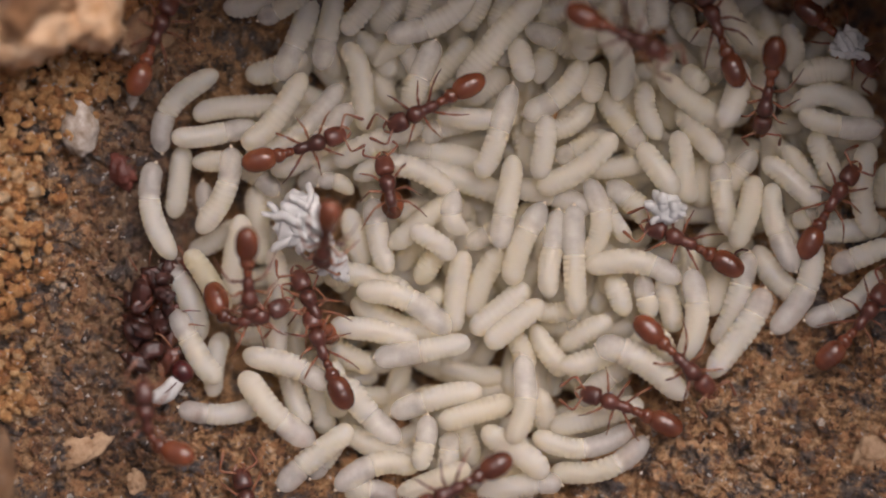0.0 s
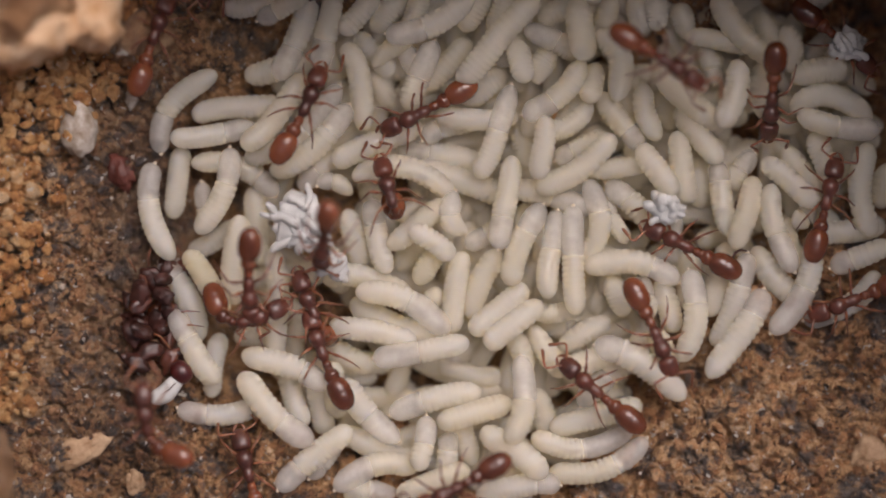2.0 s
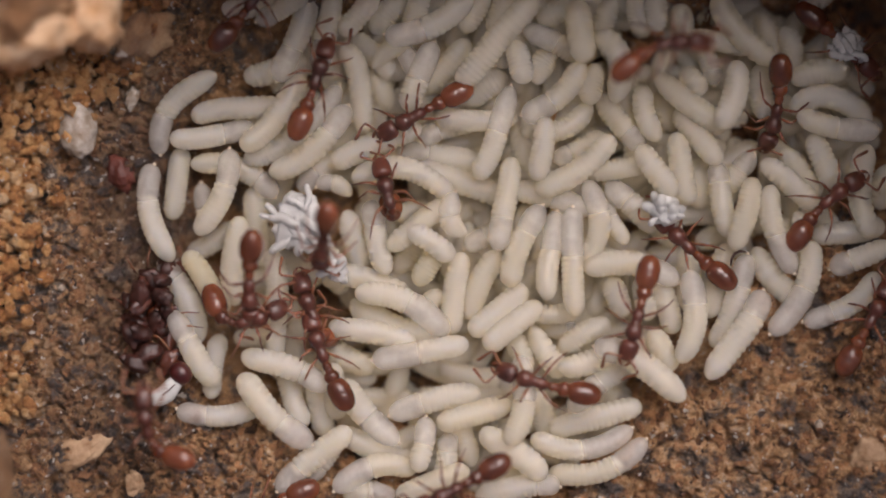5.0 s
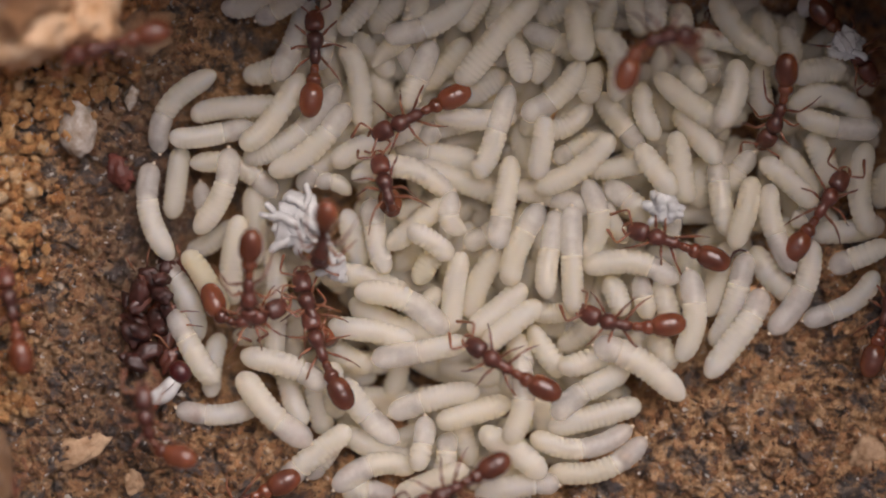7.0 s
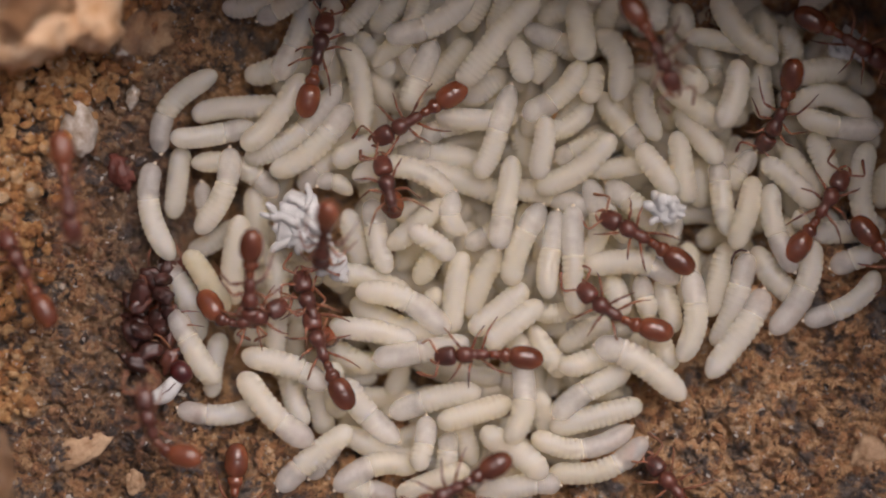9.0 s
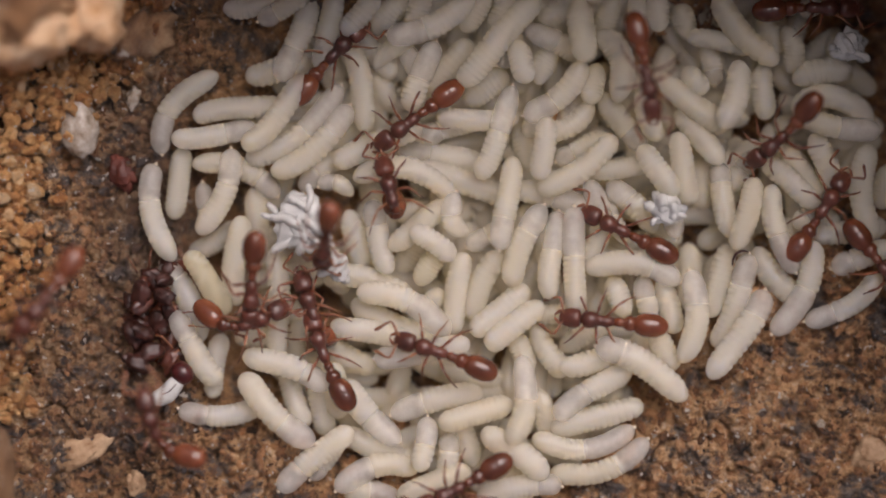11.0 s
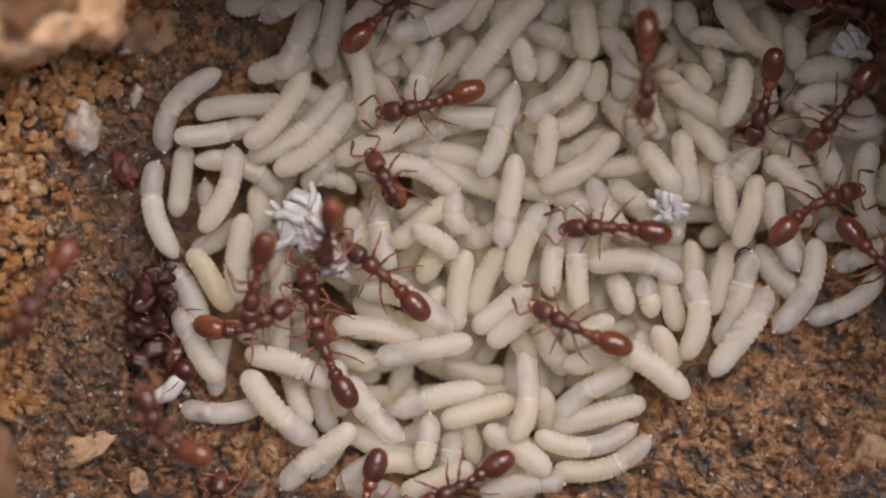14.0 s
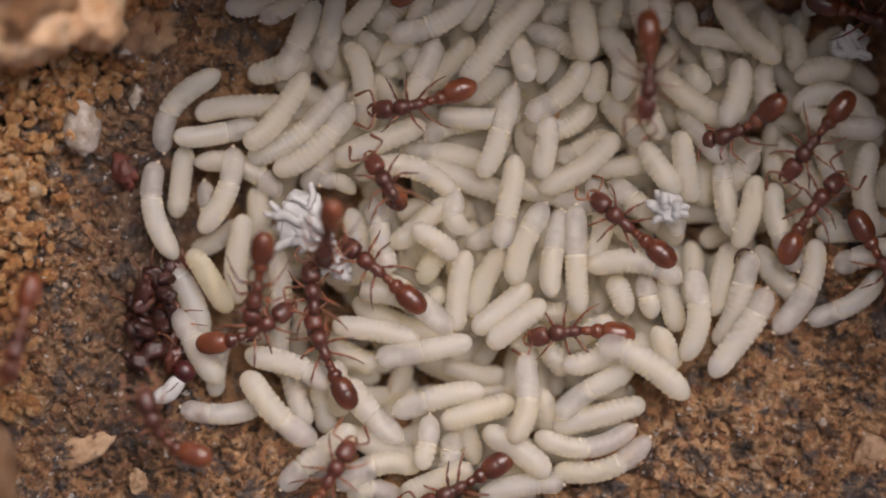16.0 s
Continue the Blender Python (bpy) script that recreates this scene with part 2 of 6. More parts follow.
def lathe(bm, stations, sides=16):
    """A closed tube through stations (x, y, z, half width, half height), in millimetres, along x."""
    rings = []
    for x, y, z, hw, hh in stations:
        rings.append([bm.verts.new((x * MM, (y + hw * math.cos(a)) * MM, (z + hh * math.sin(a)) * MM))
                      for a in (2 * math.pi * k / sides for k in range(sides))])
    for r, q in zip(rings, rings[1:]):
        for k in range(sides):
            bm.faces.new((r[k], q[k], q[(k + 1) % sides], r[(k + 1) % sides]))
    bm.faces.new(rings[0])
    bm.faces.new(list(reversed(rings[-1])))
    bmesh.ops.recalc_face_normals(bm, faces=bm.faces)


def egg(bm, cx, cy, cz, lx, hw, hh, rings=12, sides=16, blunt=2.0):
    """An ovoid of length lx along x."""
    st = []
    for k in range(rings + 1):
        u = -math.cos(math.pi * k / rings) * 0.999
        f = max(1 - abs(u) ** blunt, 0.0005) ** 0.5
        st.append((cx + u * lx / 2, cy, cz, hw * f, hh * f))
    lathe(bm, st, sides)


def tube(bm, points, radii, sides=7):
    """A tapered limb through points, in millimetres, bent at its joints."""
    rings = []
    pts = [Vector(p) for p in points]
    for k, p in enumerate(pts):
        d = (pts[min(k + 1, len(pts) - 1)] - pts[max(k - 1, 0)]).normalized()
        a = d.orthogonal().normalized()
        if rings:
            a = (last_a - d * last_a.dot(d)).normalized()
        last_a = a
        c = d.cross(a)
        rings.append([bm.verts.new((p + (a * math.cos(t) + c * math.sin(t)) * radii[k]) * MM)
                      for t in (2 * math.pi * j / sides for j in range(sides))])
    for r, q in zip(rings, rings[1:]):
        for k in range(sides):
            bm.faces.new((r[k], q[k], q[(k + 1) % sides], r[(k + 1) % sides]))
    bm.faces.new(rings[0])
    bm.faces.new(list(reversed(rings[-1])))
    bmesh.ops.recalc_face_normals(bm, faces=bm.faces)


# ---- the ground ----
def smooth(a, b, x):
    t = min(max((x - a) / (b - a), 0.0), 1.0)
    return t * t * (3 - 2 * t)


def lie(x, y):
    """Height of the nest floor without its roughness."""
    z = max(2.1 * smooth(0.72, 1.10, math.hypot((x - 1.9) / 12.5, (y - 0.2) / 9.0)), 2.1 * smooth(7.0, 10.0, 0.75 * x - 0.66 * y))
    z -= 1.9 * smooth(9.5, 15.0, 0.8 * x + 0.6 * y)
    z += 0.7 * smooth(-11.0, -16.0, x)
    z += 2.0 * math.exp(-((x + 16.5) ** 2 / 10 + (y - 9.5) ** 2 / 8))
    z += 3.0 * smooth(16.0, 30.0, math.hypot(x / 1.45, y))
    return z


def rough(x, y):
    p = Vector((x, y, 0.0))
    z = 0.6 * noise.fractal(p * 0.35, 0.9, 2.1, 4)
    warp = p + Vector((noise.noise(p * 1.3), noise.noise(p * 1.3 + Vector((9, 9, 9))), 0.0)) * 0.35
    z += 0.30 * (0.55 - noise.voronoi(warp * 1.15)[0][0])
    z += 0.16 * (0.5 - noise.voronoi(warp * 2.9 + Vector((3, 1, 0)))[0][0])
    z -= 0.9 * max(0.0, noise.noise(p * 0.8 + Vector((1, 8, 4))) - 0.38)
    z -= 0.30 * max(0.0, 1 - abs(noise.noise(warp * 0.9 + Vector((4, 4, 4)))) / 0.10) + 0.18 * max(0.0, 1 - abs(noise.noise(warp * 2.0)) / 0.13)
    z += 0.16 * noise.noise(p * 4.3) + 0.10 * noise.noise(p * 9.0)
    return z


def ground_at(x, y):
    return lie(x, y) + rough(x, y)


def spread(inner, step, outer):
    """Even steps out to inner, then ever wider ones out to outer."""
    out, d, x = [], step, inner
    while x < outer:
        x += d
        d *= 1.28
        out.append(x)
    n = int(2 * inner / step)
    return [-v for v in reversed(out)] + [-inner + 2 * inner * k / n for k in range(n + 1)] + out


def build_ground():
    xs, ys = spread(17.3, 0.068, 4000.0), spread(10.0, 0.068, 4000.0)
    verts = [(x * MM, y * MM, ground_at(x, y) * MM) for y in ys for x in xs]
    w = len(xs)
    faces = [(j * w + i, j * w + i + 1, (j + 1) * w + i + 1, (j + 1) * w + i)
             for j in range(len(ys) - 1) for i in range(w - 1)]
    me = bpy.data.meshes.new("ground")
    me.from_pydata(verts, [], faces)
    me.materials.append(SOIL)
    tagged(new("ground", me), "brown crumbly soil floor of an opened ant nest", "soil", kind="structure")


build_ground()


def stone(name, x, y, lx, ly, lz, turn, material, label, category, seed, sink=0.3, rough_amp=0.16, lift=0.0):
    """An uneven stone or clod that sits in the soil."""
    bm = bmesh.new()
    bmesh.ops.create_icosphere(bm, subdivisions=4, radius=1.0)
    off = Vector((seed * 3.7, seed * 1.9, seed))
    for v in bm.verts:
        n = v.co.normalized()
        k = 1 + rough_amp * 1.6 * noise.fractal(n * 1.3 + off, 0.8, 2.2, 5) + rough_amp * 0.5 * noise.noise(n * 5 + off)
        v.co = Vector((n.x * lx * k, n.y * ly * k, n.z * lz * k)) * MM * 0.5
    ob = part(name, bm, material)
    ob.matrix_basis = pose(x * MM, y * MM, (ground_at(x, y) + lz * (0.5 - sink) + lift) * MM, 0, 0, turn)
    return tagged(ob, label, category)


def build_crumbs():
    """Loose soil grains: thick lumps on the bank, small angular chips elsewhere."""
    rng = random.Random(11)
    bm = bmesh.new()
    bmesh.ops.create_icosphere(bm, subdivisions=2, radius=1.0)
    tv = [v.co.copy() for v in bm.verts]
    bm.verts.index_update()
    tf = [tuple(v.index for v in f.verts) for f in bm.faces]
    bm.free()
    heap = []

    def grain(x, y, z, s, k, flat, lumpy=0.75):
        verts, faces = heap
        o = Vector((k * 0.37, k * 0.11, 2.0))
        t = Euler((rng.uniform(-0.6, 0.6), rng.uniform(-0.6, 0.6), rng.uniform(0, 6.3))).to_matrix()
        base = len(verts)
        a = rng.uniform(0.75, 1.3) if flat > 0.99 else rng.uniform(0.9, 1.75)
        for v in tv:
            q = s * (1 + lumpy * noise.noise(v * 1.5 + o) + 0.25 * noise.noise(v * 4.0 + o))
            c = t @ Vector((v.x * q * a, v.y * q / a, v.z * q * flat))
            verts.append(((x + c.x) * MM, (y + c.y) * MM, (z + c.z) * MM))
        faces.extend(tuple(base + i for i in f) for f in tf)

    def finish(name, material, label):
        me = bpy.data.meshes.new(name)
        me.from_pydata(heap[0], [], heap[1])
        me.materials.append(material)
        tagged(new(name, me), label, "soil crumbs", kind="stuff")

    heap[:] = [[], []]
    for k in range(4200):
        x, y = rng.uniform(-16.5, -9.4), rng.uniform(-6.0, 9.6)
        patch = min(max(0.55 + 1.5 * noise.noise(Vector((x * 0.45, y * 0.45, 5.0))), 0.0), 1.0)
        patch = max(patch, 0.85 * smooth(-13.6, -14.8, x))
        bank = max(0.9 * smooth(-14.0, -14.8, x) * smooth(0.8, -0.8, abs(y + 4.6) - 1.2), smooth(-13.0, -14.2, x + 0.22 * abs(y - 2.5) - 0.8 * max(y - 2.5, 0.0)) * smooth(-4.0, 0.5, y + rng.uniform(-1.5, 1.5)))
        ridge = smooth(1.5, 0.4, abs(0.55 * x - 0.83 * y + 12.1)) * smooth(-10.2, -11.0, x) * smooth(4.4, 5.2, y)
        if rng.random() < max(bank * patch * 0.8, 0.95 * ridge):
            s = rng.choice((rng.uniform(0.07, 0.13), rng.uniform(0.13, 0.2), rng.uniform(0.16, 0.27)))
            grain(x, y, lie(x, y) + 0.45 * rough(x, y) + s * rng.uniform(0.6, 1.0) + rng.uniform(0.1, 0.6), s, k, 1.0, 0.5)
    finish("soil_crumbs", CRUMB, "loose orange-brown soil crumbs on the nest bank")
    heap[:] = [[], []]
    for k in range(13000):
        x, y = rng.uniform(-16.5, 16.5), rng.uniform(-9.6, 9.6)
        if -8.5 < x < 7.0 and y > -6.0 and x - 0.5 * y < 7.5:
            continue
        s = rng.uniform(0.03, 0.09) if rng.random() < 0.62 else rng.uniform(0.09, 0.22)
        grain(x, y, ground_at(x, y) + s * 0.15, s, k + 9000, rng.uniform(0.25, 0.75), 1.0)
    finish("soil_chips", CHIP, "small brown and grey soil chips on the nest floor")


build_crumbs()

stone("soil_clod", -14.2, 7.45, 3.5, 2.4, 3.4, 15, CREAM, "pale cream-orange soil clod high on the bank", "clod", 3, 0.0, 0.26, lift=1.2)
stone("soil_clod", -11.95, 7.85, 1.9, 2.4, 2.8, -20, CREAM, "pinkish tan soil clod beside the pale clod", "clod", 5, 0.0, 0.30, lift=1.8)
stone("soil_clod", -14.13, 8.22, 2.8, 2.4, 4.2, 10, CLOD, "orange soil clod behind the pale clod", "clod", 6, 0.0, 0.3, lift=1.2)
stone("soil_clod", -10.83, 7.45, 2.4, 1.8, 1.6, 40, CLOD, "low brown clod on the bank", "clod", 27, 0.35, 0.34)
# added soil block out of view, it darkens the top and upper right
tagged(stone("chamber_roof", 22.0, 21.4, 60.0, 22.0, 20.0, 2, SOIL, "", "", 21, 0.0, 0.03), "unseen brown soil block added to shade the top of the heap", "soil", kind="structure")
# second added block, beyond the right edge, keeps light off that side
tagged(stone("chamber_wall", 27.5, 9.0, 23.0, 30.0, 20.0, 4, SOIL, "", "", 24, 0.0, 0.03), "unseen brown soil block added to shade the right side", "soil", kind="structure")
# unseen block put in to dim the larvae at the upper left
tagged(stone("chamber_bank", -4.5, 18.9, 16.5, 19.0, 16.0, 0, SOIL, "", "", 33, 0.0, 0.03), "unseen brown soil block added to shade the upper-left larvae", "soil", kind="structure")
# added mass outside the left edge, hides part of the sky there
tagged(stone("chamber_slope", -28.5, -4.0, 21.0, 34.0, 15.0, 0, SOIL, "", "", 35, 0.0, 0.03), "unseen brown soil block added to shade the left side", "soil", kind="structure")
stone("quartz_grain", -12.85, 4.30, 1.45, 2.2, 1.2, 8, QUARTZ, "whitish quartz grain set in the soil bank", "quartz grain", 8, 0.45, 0.09)
stone("quartz_grain", -10.95, 5.34, 0.5, 0.85, 0.5, -15, QUARTZ, "small white quartz grain on the soil", "quartz grain", 9, 0.3)
stone("quartz_grain", -13.42, -1.31, 0.3, 0.25, 0.25, 0, QUARTZ, "tiny white quartz grain on the soil", "quartz grain", 10, 0.2)
stone("quartz_grain", 13.18, -6.11, 0.3, 0.35, 0.25, 0, QUARTZ, "tiny white quartz grain on the soil", "quartz grain", 12, 0.2)
stone("quartz_grain", 15.55, -4.56, 0.75, 0.7, 0.5, 0, QUARTZ, "pale quartz grain in brown soil", "quartz grain", 13, 0.3)
stone("soil_chip", -12.76, -7.11, 1.9, 1.0, 0.6, 25, TAN, "flat tan chip lying on the soil", "soil chip", 14, 0.2, 0.25)
stone("soil_chip", -10.85, -8.26, 0.6, 0.9, 0.5, 10, TAN, "small tan chip on the soil", "soil chip", 15, 0.3, 0.25)
stone("soil_chip", 15.09, -7.11, 1.5, 1.2, 0.6, 35, TAN, "brown chip of soil", "soil chip", 16, 0.3, 0.25)
stone("seed_husk", -11.37, 2.75, 0.85, 1.35, 0.6, 25, RUST, "dark red husk lying on the soil", "husk", 17, 0.55, 0.22)


def refuse_heap():
    """Dark dried husks and shells that the ants have piled beside the larvae."""
    rng = random.Random(44)
    heap = new("refuse_heap")
    heap.location = (-10.3 * MM, -2.1 * MM, ground_at(-10.3, -2.1) * MM)
    heap.empty_display_size = 0.5 * MM
    tagged(heap, "dark maroon heap of dried husks beside the larvae", "refuse heap")
    for k in range(26):
        y = rng.uniform(-1.9, 1.6)
        x = rng.uniform(-0.95, 0.95) - 0.12 * y
        bm = bmesh.new()
        big = rng.uniform(0.55, 1.25)
        bmesh.ops.create_icosphere(bm, subdivisions=3, radius=0.5)
        off = Vector((k * 1.7, k * 0.9, 3.0))
        for v in bm.verts:
            n = v.co.normalized()
            f = big * (1 + 0.45 * noise.noise(n * 1.4 + off) + 0.2 * noise.noise(n * 4.5 + off) + 0.1 * noise.noise(n * 11 + off))
            v.co = Vector((v.co.x * f, v.co.y * f * 0.62, v.co.z * f * 0.5)) * MM
        piece = part("husk", bm, (DEBRIS, DEBRIS, CHITIN)[k % 3], heap)
        piece.matrix_basis = pose(x * MM, y * MM, (rng.uniform(0.2, 1.5) - 0.3 * x * x) * MM, rng.uniform(-40, 40), rng.uniform(-40, 40), rng.uniform(0, 360))
    for x0, y0, x1, y1 in ((0.9, -0.15, 1.75, -0.10), (0.95, -0.6, 1.9, -0.62), (-0.1, 1.4, 0.05, 2.2), (-0.5, 1.3, -0.85, 1.9), (-0.9, 0.2, -1.5, 0.5)):
        bm = bmesh.new()
        tube(bm, [(x0, y0, 0.8), ((x0 + x1) / 2, (y0 + y1) / 2 + 0.06, 1.25), (x1, y1, 1.05)], [0.035, 0.03, 0.012], 6)
        part("leg_shell", bm, LIMB, heap, "thin dry leg")


refuse_heap()


stone("soil_grain", 4.06, 4.84, 0.62, 0.42, 0.4, 60, CREAM, "orange soil grain wedged between larvae", "soil grain", 51, 0.0, 0.2, lift=1.7)


def leg_shell():
    """A dry curled ant leg lying among the larvae."""
    bm = bmesh.new()
    tube(bm, [(0, 0, 0), (0.02, 0.22, 0.06), (0.12, 0.42, 0.10), (0.32, 0.52, 0.10), (0.55, 0.48, 0.02)], [0.03, 0.045, 0.05, 0.045, 0.03], 7)
    ob = part("leg_shell", bm, DEBRIS)
    ob.matrix_basis = pose(10.05 * MM, -0.55 * MM, 2.75 * MM)
    tagged(ob, "dark curled dry ant leg lying among larvae", "leg shell")


leg_shell()


def seed_fragment():
    """A split white seed piece with its dark red cap."""
    seed = new("seed_fragment")
    seed.location = (-9.55 * MM, -4.85 * MM, 2.9 * MM)
    seed.rotation_euler = (0, 0, radians(38))
    tagged(seed, "split white seed piece with a dark red cap", "seed")
    bm = bmesh.new()
    egg(bm, -0.2, 0, 0, 1.35, 0.33, 0.24, 14, 12, 3.0)
    for v in bm.verts:
        v.co.y += 0.04 * MM * math.sin(v.co.x / MM * 6)
    part("kernel", bm, SKIN, seed, "white kernel")
    bm = bmesh.new()
    egg(bm, 0.62, 0.20, 0.0, 0.75, 0.42, 0.34, 14, 14, 2.4)
    part("cap", bm, CAP, seed, "dark red cap")
    bm = bmesh.new()
    tube(bm, [(-0.5, 0.02, 0.20), (-0.1, -0.02, 0.235), (0.25, 0.03, 0.225)], [0.015, 0.025, 0.02], 6)
    part("stripe", bm, CAP, seed, "reddish streak")


seed_fragment()
stone("soil_clod", -15.29, -7.52, 1.3, 3.2, 4.6, 0, CLOD, "pale clod at the edge of the bank", "clod", 18, 0.0, 0.2, lift=1.6)


# ---- larvae ----
def grub(length, width, bend, n, sides, skew=0.0, first=0.0, last=1.0):
    """Vertices and faces of a ringed grub along x, in millimetres; its spine bows sideways by bend and leans along x by skew. first, last: the stretch of it that is built, the flesh
    with its blunt front inside the clear tip, or the tip that slips over the flesh."""
    own = random.Random(int(length * 977 + width * 313 + bend * 71))
    taper, snake = own.uniform(0.0, 0.11), own.uniform(-0.015, 0.015) * length
    verts, faces, segments = [], [], max(9, int(length / width * own.uniform(3.3, 3.9)))
    half = length / 2
    clear = last if last < 1.0 else (first + 0.08 if first > 0.0 else 2.0)
    for k in range(n + 1):
        u = first + (last - first) * ((1 - math.cos(math.pi * k / n)) / 2 * 0.4 + k / n * 0.6)
        near = min(u * length / (0.80 * width), (1 - u) * length / (0.60 * width), 1.0)
        f = max(1 - (1 - near) ** 2.2, 0.0) ** 0.5
        if last < 1.0:
            front = min((last - u) * length / (0.42 * width), 1.0)
            f = min(f, max(1 - (1 - front) ** 2.2, 0.0) ** 0.5) * (1 - 0.025 * smooth(last - 0.10, last - 0.02, u))
        if first > 0.0:
            f *= 0.93 + 0.07 * smooth(first, first + 0.09, u)
        f = max(f, 0.02) * (1.0 - taper * u * u - 0.05 * (1 - u) ** 3) * (0.97 + 0.05 * math.sin(math.pi * u) + 0.02 * math.sin(7 * u + 5 * taper * 40))
        beat = math.cos(2 * math.pi * segments * u + 0.9 * math.sin(7 * u + length))
        groove = (0.5 + 0.5 * beat) ** 2.6 * (0.85 + 0.25 * math.sin(5 * u + 3 * length)) * min(1.0, near * 1.3) * (1 - 0.7 * smooth(clear - 0.12, clear + 0.06, u))
        hw, hh = width / 2 * f * (1.045 - 0.10 * groove), width / 2 * f * 0.96 * (1 - 0.007 * groove)
        cx = u * u * half - (1 - u) ** 2 * half + 4 * u * (1 - u) * skew
        cy = -4 * u * (1 - u) * bend + snake * math.sin(2 * math.pi * u)
        dx, dy = length * 1.0 + 4 * (1 - 2 * u) * skew, -4 * (1 - 2 * u) * bend
        d = math.hypot(dx, dy)
        for j in range(sides):
            a = 2 * math.pi * j / sides
            w = hw * math.cos(a)
            verts.append(Vector((cx - dy / d * w, cy + dx / d * w, hh * math.sin(a))))
    for k in range(n):
        for j in range(sides):
            a, c = k * sides + j, k * sides + (j + 1) % sides
            faces.append((a, c, c + sides, a + sides))
    faces.append(tuple(reversed(range(sides))))
    faces.append(tuple(n * sides + j for j in range(sides)))
    return verts, faces


def grub_pose(x0, y0, z0, x1, y1, z1, length):
    tilt = math.degrees(math.atan2(z1 - z0, length))
    return pose((x0 + x1) / 2 * MM, (y0 + y1) / 2 * MM, (z0 + z1) / 2 * MM, 0, -tilt, math.degrees(math.atan2(y1 - y0, x1 - x0)))


def grub_object(name, verts, faces, material):
    me = bpy.data.meshes.new(name)
    me.from_pydata(verts, [], faces)
    for p in me.polygons:
        p.use_smooth = True
    me.materials.append(material)
    return new(name, me)


deep_verts, deep_faces = [], []


def buried(x0, y0, z0, x1, y1, z1, bend, width):
    """One of the many grubs deep in the heap, all joined into one mesh."""
    length = math.hypot(x1 - x0, y1 - y0)
    verts, faces = grub(length, width, bend, 40, 10)
    m, base = grub_pose(x0, y0, z0, x1, y1, z1, length), len(deep_verts)
    deep_verts.extend(m @ (v * MM) for v in verts)
    deep_faces.extend(tuple(base + i for i in f) for f in faces)


def larva(x0, y0, z0, x1, y1, z1, bend, skew, width, look_of):
    """A grub from (x0, y0, z0) to its mouth end (x1, y1, z1), bowed sideways by bend, with ringed segments."""
    length = math.hypot(x1 - x0, y1 - y0)
    own = random.Random(int(abs(x0 * 83 + y1 * 57) * 10))
    opaque = own.uniform(0.58, 0.80) if look_of == "glassy" else 1.0
    verts, faces = grub(length, width, bend, 120, 16, skew, 0.0, opaque)
    ob = grub_object("larva", [v * MM for v in verts], faces, LARVA["yellowish" if look_of == "yellowish" else "white"])
    curled = abs(bend) > 0.16 * length
    label = {"white": "plump creamy white ant larva in the brood heap",
             "glassy": "creamy ant larva with a glassy translucent end",
             "yellowish": "yellowish ant larva in the brood heap"}[look_of]
    if curled:
        label = label.replace("ant larva", "curled ant larva")
    ob.matrix_basis = grub_pose(x0, y0, z0, x1, y1, z1, length)
    if look_of == "glassy":
        verts, faces = grub(length, width, bend, 70, 16, skew, opaque - 0.08, 1.0)
        tip = grub_object("clear_tip", [v * MM for v in verts], faces, LARVA_SKIN)
        tip.parent = ob
        tip["label"] = "glassy clear mouth end"
        hb = bmesh.new()
        egg(hb, 0.0, 0.0, 0.0, 0.15, 0.07, 0.06, 6, 8)
        head = part("head", hb, MOUTH, ob, "tiny amber mouth")
        head.matrix_basis = pose((length / 2 + 0.01) * MM, 0, 0.02 * MM, 0, 0, math.degrees(math.atan2(bend * 4, length - 4 * skew)))
    return tagged(ob, label, "larva", group="brood heap")


buried(-4.99, 4.73, 0.38, -7.58, 4.45, 1.03, -0.17, 0.77)
buried(-7.93, 0.23, 0.38, -5.68, -0.65, 0.33, -0.19, 0.81)
buried(-5.79, -0.18, 1.02, -6.79, -2.53, 0.36, 0.17, 0.83)
buried(-4.18, 4.98, 0.76, -6.82, 4.63, 1.13, 0.00, 0.84)
buried(-6.62, -1.35, 0.87, -4.86, -2.98, 0.56, -0.18, 0.84)
buried(-5.13, -2.48, 1.19, -6.11, -4.58, 0.56, -0.17, 0.78)
buried(-5.48, -2.92, 1.13, -4.88, -5.53, 0.89, 0.03, 0.76)
buried(-4.43, 9.36, 2.22, -3.99, 6.93, 0.95, -0.17, 0.80)
buried(-4.82, 8.19, 2.07, -3.80, 5.94, 1.14, -0.04, 0.85)
buried(-3.77, -3.29, 0.99, -5.28, -5.07, 1.08, -0.01, 0.85)
buried(-4.01, 8.48, 2.05, -2.76, 6.71, 0.78, 0.14, 0.85)
buried(-2.20, 7.00, 1.09, -4.66, 6.25, 1.02, 0.13, 0.78)
buried(-2.36, -4.53, 0.89, -4.55, -4.63, 0.76, 0.01, 0.81)
buried(-3.34, -4.53, 1.14, -3.35, -7.06, 1.17, 0.00, 0.84)
buried(-1.80, 8.76, 1.83, -2.86, 6.44, 1.15, -0.05, 0.84)
buried(-2.78, 8.11, 1.54, -1.47, 5.99, 1.16, -0.08, 0.77)
buried(-2.54, 6.99, 0.93, -2.57, 4.52, 1.07, 0.05, 0.81)
buried(-2.10, -1.28, 0.32, -3.32, -3.64, 0.32, 0.03, 0.79)
buried(-2.84, -2.27, 0.97, -1.71, -4.26, 0.33, 0.07, 0.81)
buried(-1.99, 9.58, 2.21, -0.04, 7.89, 0.85, 0.10, 0.77)
buried(-0.80, 8.77, 1.70, -2.23, 6.87, 0.95, -0.15, 0.81)
buried(-2.13, 7.57, 1.03, -0.20, 6.26, 0.89, 0.10, 0.81)
